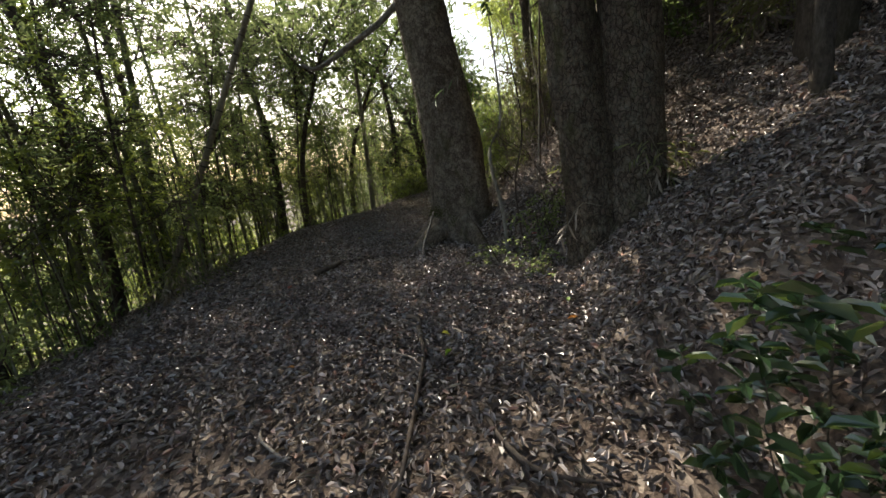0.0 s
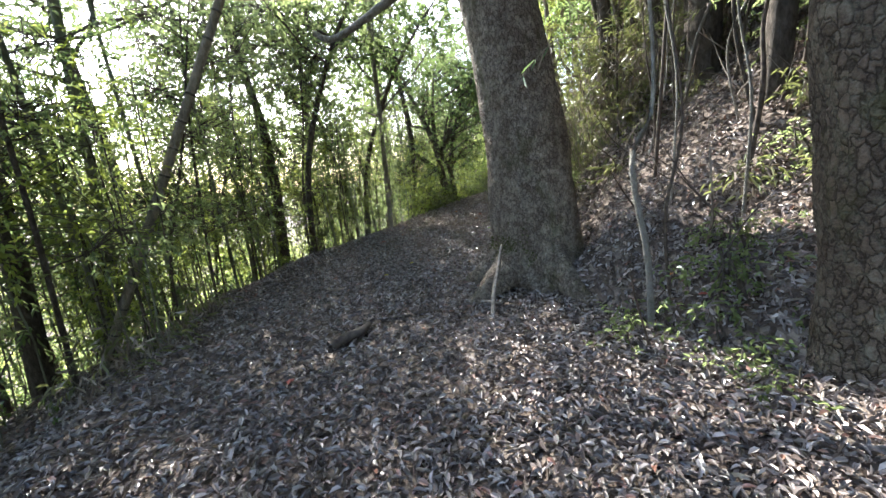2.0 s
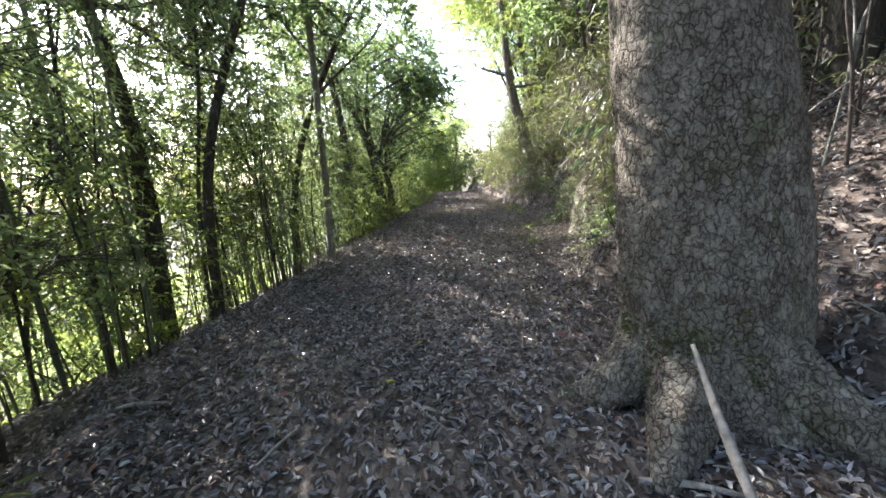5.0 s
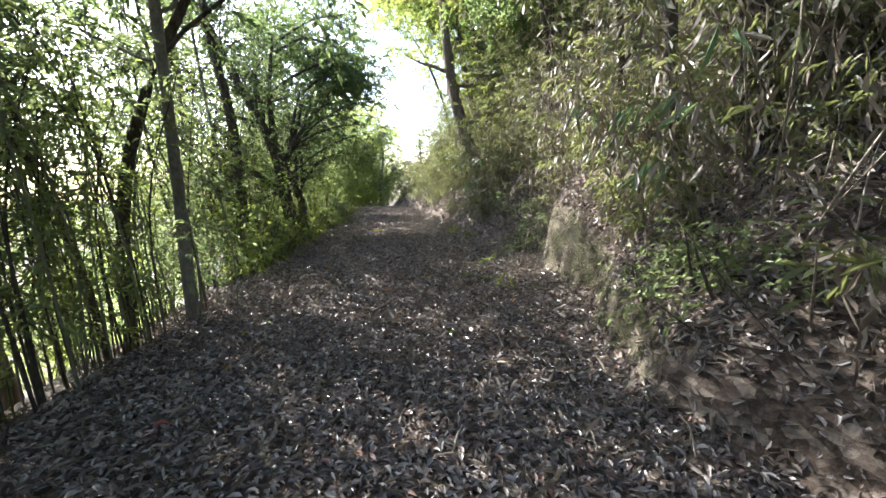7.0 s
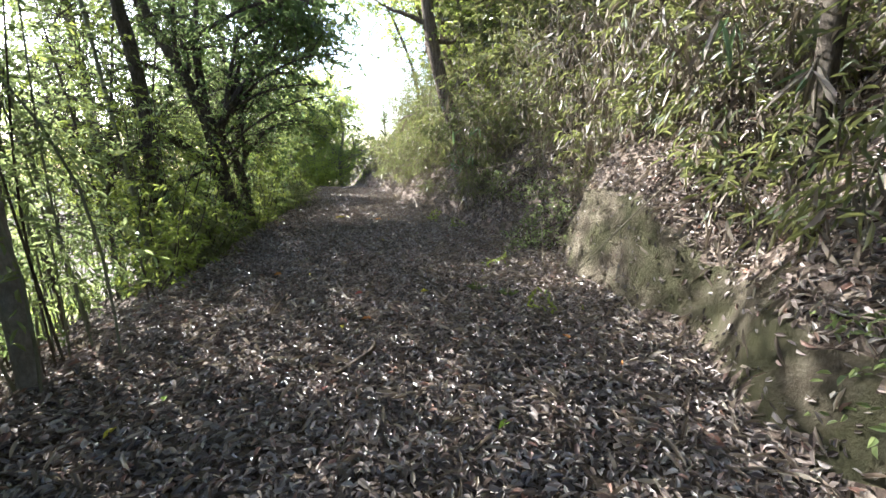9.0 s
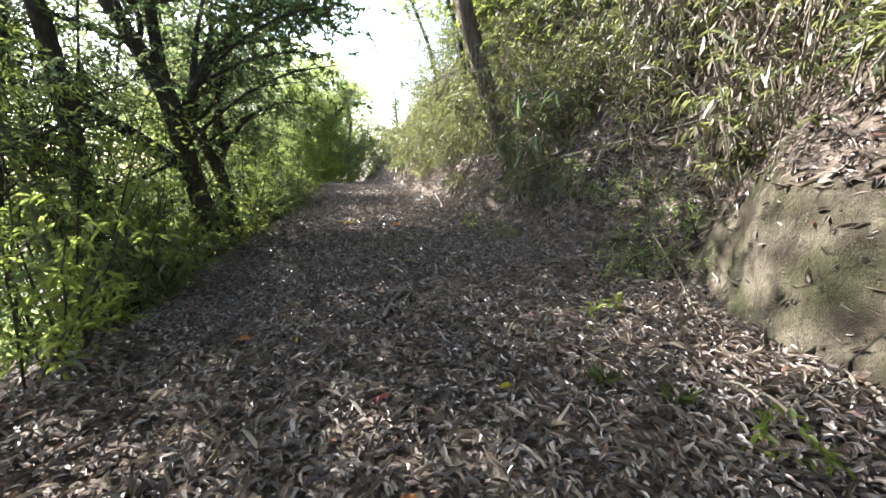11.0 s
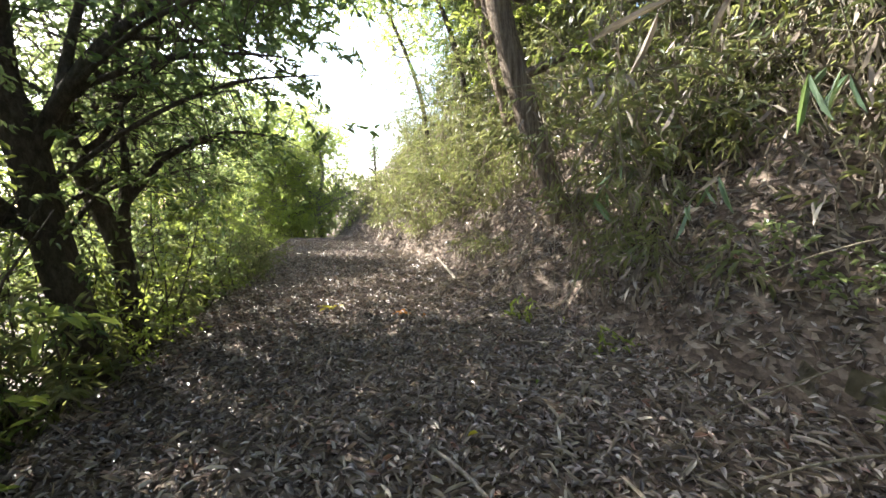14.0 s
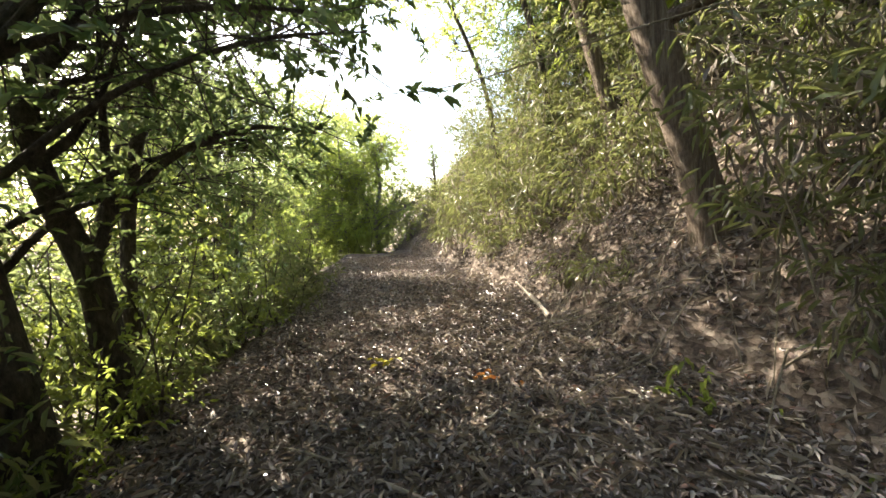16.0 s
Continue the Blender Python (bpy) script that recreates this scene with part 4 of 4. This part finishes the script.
stick([(3.6, 19.7, 0.03), (3.8, 20.3, 0.06), (4.1, 21.4, 0.05)], 0.03, STICK, "pale fallen branch at the foot of the bank")
stick([(-0.07, 18.27, 0.02), (0.08, 18.5, 0.03), (0.2, 18.7, 0.02)], 0.012, STICK, "short stick at the path edge")
stick([(0.97, 2.93, 0.03), (1.12, 2.8, 0.03), (1.2, 2.5, 0.03), (1.26, 2.16, 0.03), (1.31, 1.02, 0.03)], 0.02, STICK_DARK, "long crooked brown stick on the leaves")
stick([(1.7, 1.56, 0.02), (1.78, 1.35, 0.03), (1.95, 1.15, 0.03), (2.26, 1.07, 0.02)], 0.014, STICK_DARK, "bent brown stick on the leaves")
stick([(1.41, 2.74, 0.03), (1.51, 2.6, 0.03), (1.54, 2.43, 0.03)], 0.011, STICK, "thin curved pale twig on the leaves")
stick([(1.0, 3.02, 0.03), (1.11, 2.91, 0.04), (1.16, 2.77, 0.02)], 0.03, STICK_DARK, "short thick piece of dead wood")
g = np.random.default_rng(77)
for n in range(46):
    y = g.uniform(1.0, 20)
    s = g.uniform(0.15, 1.15)
    xl, xr = np.interp(y, LEFT_Y, LEFT_X), np.interp(y, RIGHT_Y, RIGHT_X)
    x, a, l = xl + s * (xr - xl), g.uniform(0, 6.28), g.uniform(0.15, 0.5)
    c, d = np.array((x, y, 0.018)), np.array((math.cos(a), math.sin(a), 0)) * l
    stick([c, c + d * 0.5 + (g.normal(0, 0.03), g.normal(0, 0.03), 0.012), c + d], g.uniform(0.004, 0.011), STICK if g.random() < 0.6 else STICK_DARK, "thin dead twig on the path", "fallen_twig")


# ---- single plants and clutter ----
def broad_shrub():
    """The glossy broad-leaved shrub beside the start of the path."""
    g = np.random.default_rng(401)
    s = thing("broadleaf_shrub", on_land(2.95, 0.95), "low shrub with broad glossy dark green leaves beside the path", "shrub")
    at, way = [], []
    for n in range(40):
        a, top = g.uniform(0, 6.28), np.array((g.uniform(-0.5, 0.55), g.uniform(-0.5, 0.5), g.uniform(0.06, 0.85)))
        if n < 14:
            part("stem", mesh_of("stem", *tube(smooth_line([(top[0] * 0.5, top[1] * 0.5, -0.05), top * (0.8, 0.8, 0.5), top], 8), (0.004, 0.003, 0.002), 5), [BARK_DARK], True), s)
        for k in range(7):
            b = a + k * 2.4
            at.append(top - (0, 0, 0.014 * k)), way.append((math.cos(b), math.sin(b), g.uniform(-0.3, 0.4)))
    at, way = np.array(at), np.array(way)
    size = g.uniform(0.07, 0.13, len(at))
    v, f = blades(at, way, unit(g.normal(0, 0.35, at.shape) + (-0.2, 0.2, 1)), size, size * 0.42, 0.15, 0.2, 0.5)
    for n in range(len(at)):
        part("leaf", mesh_of("leaf", v[n * 6:n * 6 + 6], [(0, 1, 2, 3), (0, 3, 4, 5)], [LEAF_GLOSSY]), s)


broad_shrub()


def blade_spray(base, tip, leaves, seed, mat, label, long=0.26):
    """A cane that reaches out of the bank and bears hanging broad blades."""
    g = np.random.default_rng(seed)
    base, tip = np.array(base, float), np.array(tip, float)
    s = thing("bamboo_spray", base, label, "bamboo", "bamboo sprays over the path")
    pts = smooth_line([(0, 0, 0), (tip - base) * 0.5 + (0, 0, 0.15), tip - base], 12)
    part("cane", mesh_of("cane", *tube(pts, (0.007, 0.005, 0.003), 6), [BAMBOO_DRY], True), s)
    for n in range(leaves):
        p = pts[int(g.integers(5, 12))]
        L = long * g.uniform(0.7, 1.15)
        way = unit(np.array(((tip - base)[0] * 0.5 + g.normal(0, 0.45), (tip - base)[1] * 0.5 + g.normal(0, 0.45), -g.uniform(0.3, 1.3))))
        v, f = blades(p[None], way[None], unit(g.normal(0, 1, (1, 3))), np.array([L]), np.array([L * 0.13]), 0.06, 0.12, 0.45)
        part("leaf", mesh_of("leaf", v, f, [mat if g.random() < 0.7 else STRAW]), s)


for n, (b, t, k) in enumerate((((2.45, 9.3, 1.5), (1.5, 8.95, 1.95), 9), ((2.4, 9.5, 1.2), (1.45, 9.1, 1.55), 9), ((2.5, 9.1, 1.9), (1.6, 8.8, 2.25), 8), ((2.6, 9.9, 1.7), (1.75, 9.6, 1.95), 8), ((2.7, 10.4, 1.6), (2.0, 10.1, 1.75), 8),
                               ((2.8, 10.9, 1.9), (2.1, 10.6, 2.1), 7), ((3.3, 14.7, 1.6), (2.3, 14.6, 1.75), 6), ((3.3, 15.2, 1.3), (2.9, 15.4, 1.25), 7), ((3.6, 16.2, 1.5), (3.1, 16.3, 1.3), 7))):
    blade_spray(b, t, k, 420 + n, LEAF_BLADE, "bamboo spray with broad hanging blue-green leaves")
blade_spray((3.0, 14.9, 2.3), (1.75, 14.75, 1.95), 4, 440, STRAW, "dry bamboo spray with pale hanging leaves", 0.3)
blade_spray((2.9, 3.7, 0.75), (2.45, 3.35, 0.55), 6, 441, STRAW, "dry bamboo spray with pale leaves by the twin tree", 0.2)
blade_spray((1.9, 6.0, 2.5), (1.15, 5.75, 2.15), 6, 442, LEAF_BLADE, "bamboo spray hanging before the old tree", 0.2)


def crooked(points, r, name, label, category, mat=STICK_DARK):
    pts = np.asarray(points, float)
    ob = new(name, mesh_of(name, *tube(smooth_line(pts - pts[0], 18), (r, r * 0.8, r * 0.35), 7, 0.1, len(label)), [mat], True))
    ob.matrix_basis = Matrix.Translation(pts[0])
    return tagged(ob, label, category)


crooked([(2.02, 5.0, 0.0), (2.0, 5.0, 0.6), (1.9, 5.0, 1.36), (2.08, 5.05, 1.8), (2.05, 5.1, 3.0)], 0.028, "crooked_sapling", "crooked bare sapling stem beside the old tree", "sapling", BARK_PALE)
crooked([(2.25, 5.2, 0.1), (2.2, 5.15, 0.9), (2.35, 5.2, 1.7), (2.2, 5.3, 3.0)], 0.016, "crooked_sapling", "thin bare sapling stem on the slope", "sapling", STICK_DARK)
g = np.random.default_rng(451)
for n in range(90):
    x, y = g.uniform(1.9, 4.4), g.uniform(4.6, 9.0)
    a, l = g.uniform(0, 6.28), g.uniform(0.5, 1.3)
    b = on_land(x, y, 0.03)
    d = np.array((math.cos(a) * 0.7, math.sin(a) * 0.7, g.uniform(0.2, 1.0))) * l
    crooked([b, b + d * 0.5 + g.normal(0, 0.08, 3), b + d], g.uniform(0.004, 0.011), "dead_branch", "thin dead branch in the brush on the slope", "branch", STICK if n % 3 == 0 else STICK_DARK)
for n in range(22):
    x, y = g.uniform(2.3, 5.2), g.uniform(5.0, 9.2)
    b, h = on_land(x, y, 0.05), g.uniform(1.6, 3.4)
    lean = g.normal(0, 0.3, 2)
    crooked([b, b + (lean[0] * 0.3 + g.normal(0, 0.08), lean[1] * 0.3, h * 0.4), b + (lean[0] * 0.8, lean[1] * 0.8 + g.normal(0, 0.08), h * 0.7), b + (lean[0] * 1.4, lean[1] * 1.4, h)], g.uniform(0.009, 0.026), "bare_sapling", "thin bare sapling stem in the shade of the slope", "sapling", (BARK_PALE, STICK_DARK, BARK_DARK)[n % 3])
for n in range(26):
    y = g.uniform(10.5, 20)
    x = np.interp(y, RIGHT_Y, RIGHT_X) + g.uniform(-0.2, 1.3)
    a, l = g.uniform(2.2, 4.4), g.uniform(0.7, 1.9)
    p0 = np.array((x, y))
    p1 = p0 + np.array((math.cos(a), math.sin(a))) * l
    m = (p0 + p1) / 2
    lift = g.uniform(0.01, 0.25)
    crooked([(*p0, land(*p0) + lift), (*m, max(land(*m), (land(*p0) + land(*p1)) / 2) + 0.03 + lift * 0.6), (*p1, land(*p1) + 0.015)], g.uniform(0.004, 0.009), "fallen_cane", "thin dead bamboo cane lying down the bank", "cane", BAMBOO_DRY)
crooked([(5.2, 15.2, 2.35), (3.6, 16.4, 2.36), (2.9, 17.5, 2.42), (1.9, 18.4, 2.3), (1.0, 19.2, 2.5)], 0.008, "long_cane", "long thin cane arching across above the path", "cane", BAMBOO_DRY)
crooked([(3.9, 13.0, 1.62), (3.1, 13.57, 1.38), (2.6, 14.41, 1.16), (2.3, 14.9, 0.9)], 0.006, "long_cane", "thin bent cane sticking out of the bank", "cane", BAMBOO_DRY)

scattered([lambda: bush(161, 0.32, LEAF, 7, 7, 0.05, 0.45, "low_plant", "low green leafy plant on the bank", "low plants on the bank")],
          [(3.55, 13.9), (3.75, 14.15), (3.4, 14.2), (3.9, 13.8), (4.0, 14.4), (2.15, 9.4), (2.35, 9.15), (2.5, 9.5), (2.2, 8.9), (3.9, 15.2), (2.4, 4.6), (2.7, 4.9), (2.3, 4.2), (2.9, 5.2), (3.6, 5.4), (1.9, 4.9), (4.2, 16.4)], 26)
scattered([lambda: bush(162, 0.26, LEAF_LIGHT, 4, 4, 0.075, 0.4, "seedling", "small bright yellow-green seedling at the foot of the bank", "seedlings")], [(2.59, 13.46), (3.0, 16.2), (3.2, 17.6), (1.95, 12.1)], 27)


def tuft(x, y, seed, mat, label, n=70, tall=0.16):
    g = np.random.default_rng(seed)
    a, r = g.uniform(0, 6.28, n), g.uniform(0, 0.06, n)
    at = np.stack([r * np.cos(a), r * np.sin(a), np.zeros(n)], -1)
    way = np.stack([np.cos(a) * 0.8, np.sin(a) * 0.8, g.uniform(0.8, 2.2, n)], -1)
    ob = new("grass_tuft", mesh_of("grass_tuft", *blades(at, way, np.tile((0, 0, 1.0), (n, 1)), tall * g.uniform(0.6, 1.3, n), np.full(n, 0.006), 0.25, 0.1), [mat]))
    ob.matrix_basis = Matrix.Translation(on_land(x, y, 0.005))
    tagged(ob, label, "grass", "grass tufts")


tuft(1.75, 12.75, 2, LEAF, "small tuft of green grass on the path", 60, 0.09)
tuft(1.95, 12.45, 3, LEAF, "small tuft of green grass on the path", 50, 0.08)

YELLOW = leaf_material("yellow_leaf", [(0.0, (0.45, 0.38, 0.03)), (1.0, (0.62, 0.55, 0.06))], 0.5, 0.2, 0.3, (0.6, 0.55, 0.1))
ORANGE = leaf_material("orange_leaf", [(0.0, (0.42, 0.13, 0.03)), (1.0, (0.55, 0.26, 0.06))], 0.5, 0.2, 0.3, (0.6, 0.3, 0.1))
GREEN = leaf_material("fresh_green_leaf", [(0.0, (0.12, 0.22, 0.03)), (1.0, (0.2, 0.3, 0.05))], 0.5, 0.2, 0.3)
PINK = leaf_material("red_leaf", [(0.0, (0.30, 0.07, 0.06)), (1.0, (0.4, 0.13, 0.1))], 0.5, 0.1, 0.3, (0.5, 0.2, 0.15))
g = np.random.default_rng(461)
spots = [(1.39 + g.normal(0, 0.12), 19.28 + g.normal(0, 0.1), YELLOW, "yellow") for _ in range(9)] + [(2.26 + g.normal(0, 0.12), 18.52 + g.normal(0, 0.1), ORANGE, "orange") for _ in range(9)]
spots += [(g.uniform(-1.5, 2.5), g.uniform(1.5, 17), m, w) for m, w in ((YELLOW, "yellow"), (ORANGE, "orange"), (GREEN, "green"), (PINK, "reddish")) for _ in range(9)]
for x, y, m, word in spots:
    a, L = g.uniform(0, 6.28), g.uniform(0.06, 0.1)
    v, f = blades(np.zeros((1, 3)), np.array([[math.cos(a), math.sin(a), 0.1]]), unit(g.normal(0, 0.25, (1, 3)) + (0, 0, 1)), np.array([L]), np.array([L * 0.5]))
    ob = new("fallen_leaf", mesh_of("fallen_leaf", v, f, [m]))
    ob.matrix_basis = Matrix.Translation(on_land(x, y, -0.035))
    tagged(ob, f"single {word} fallen leaf on the brown litter", "leaf", f"{word} leaves on the path")
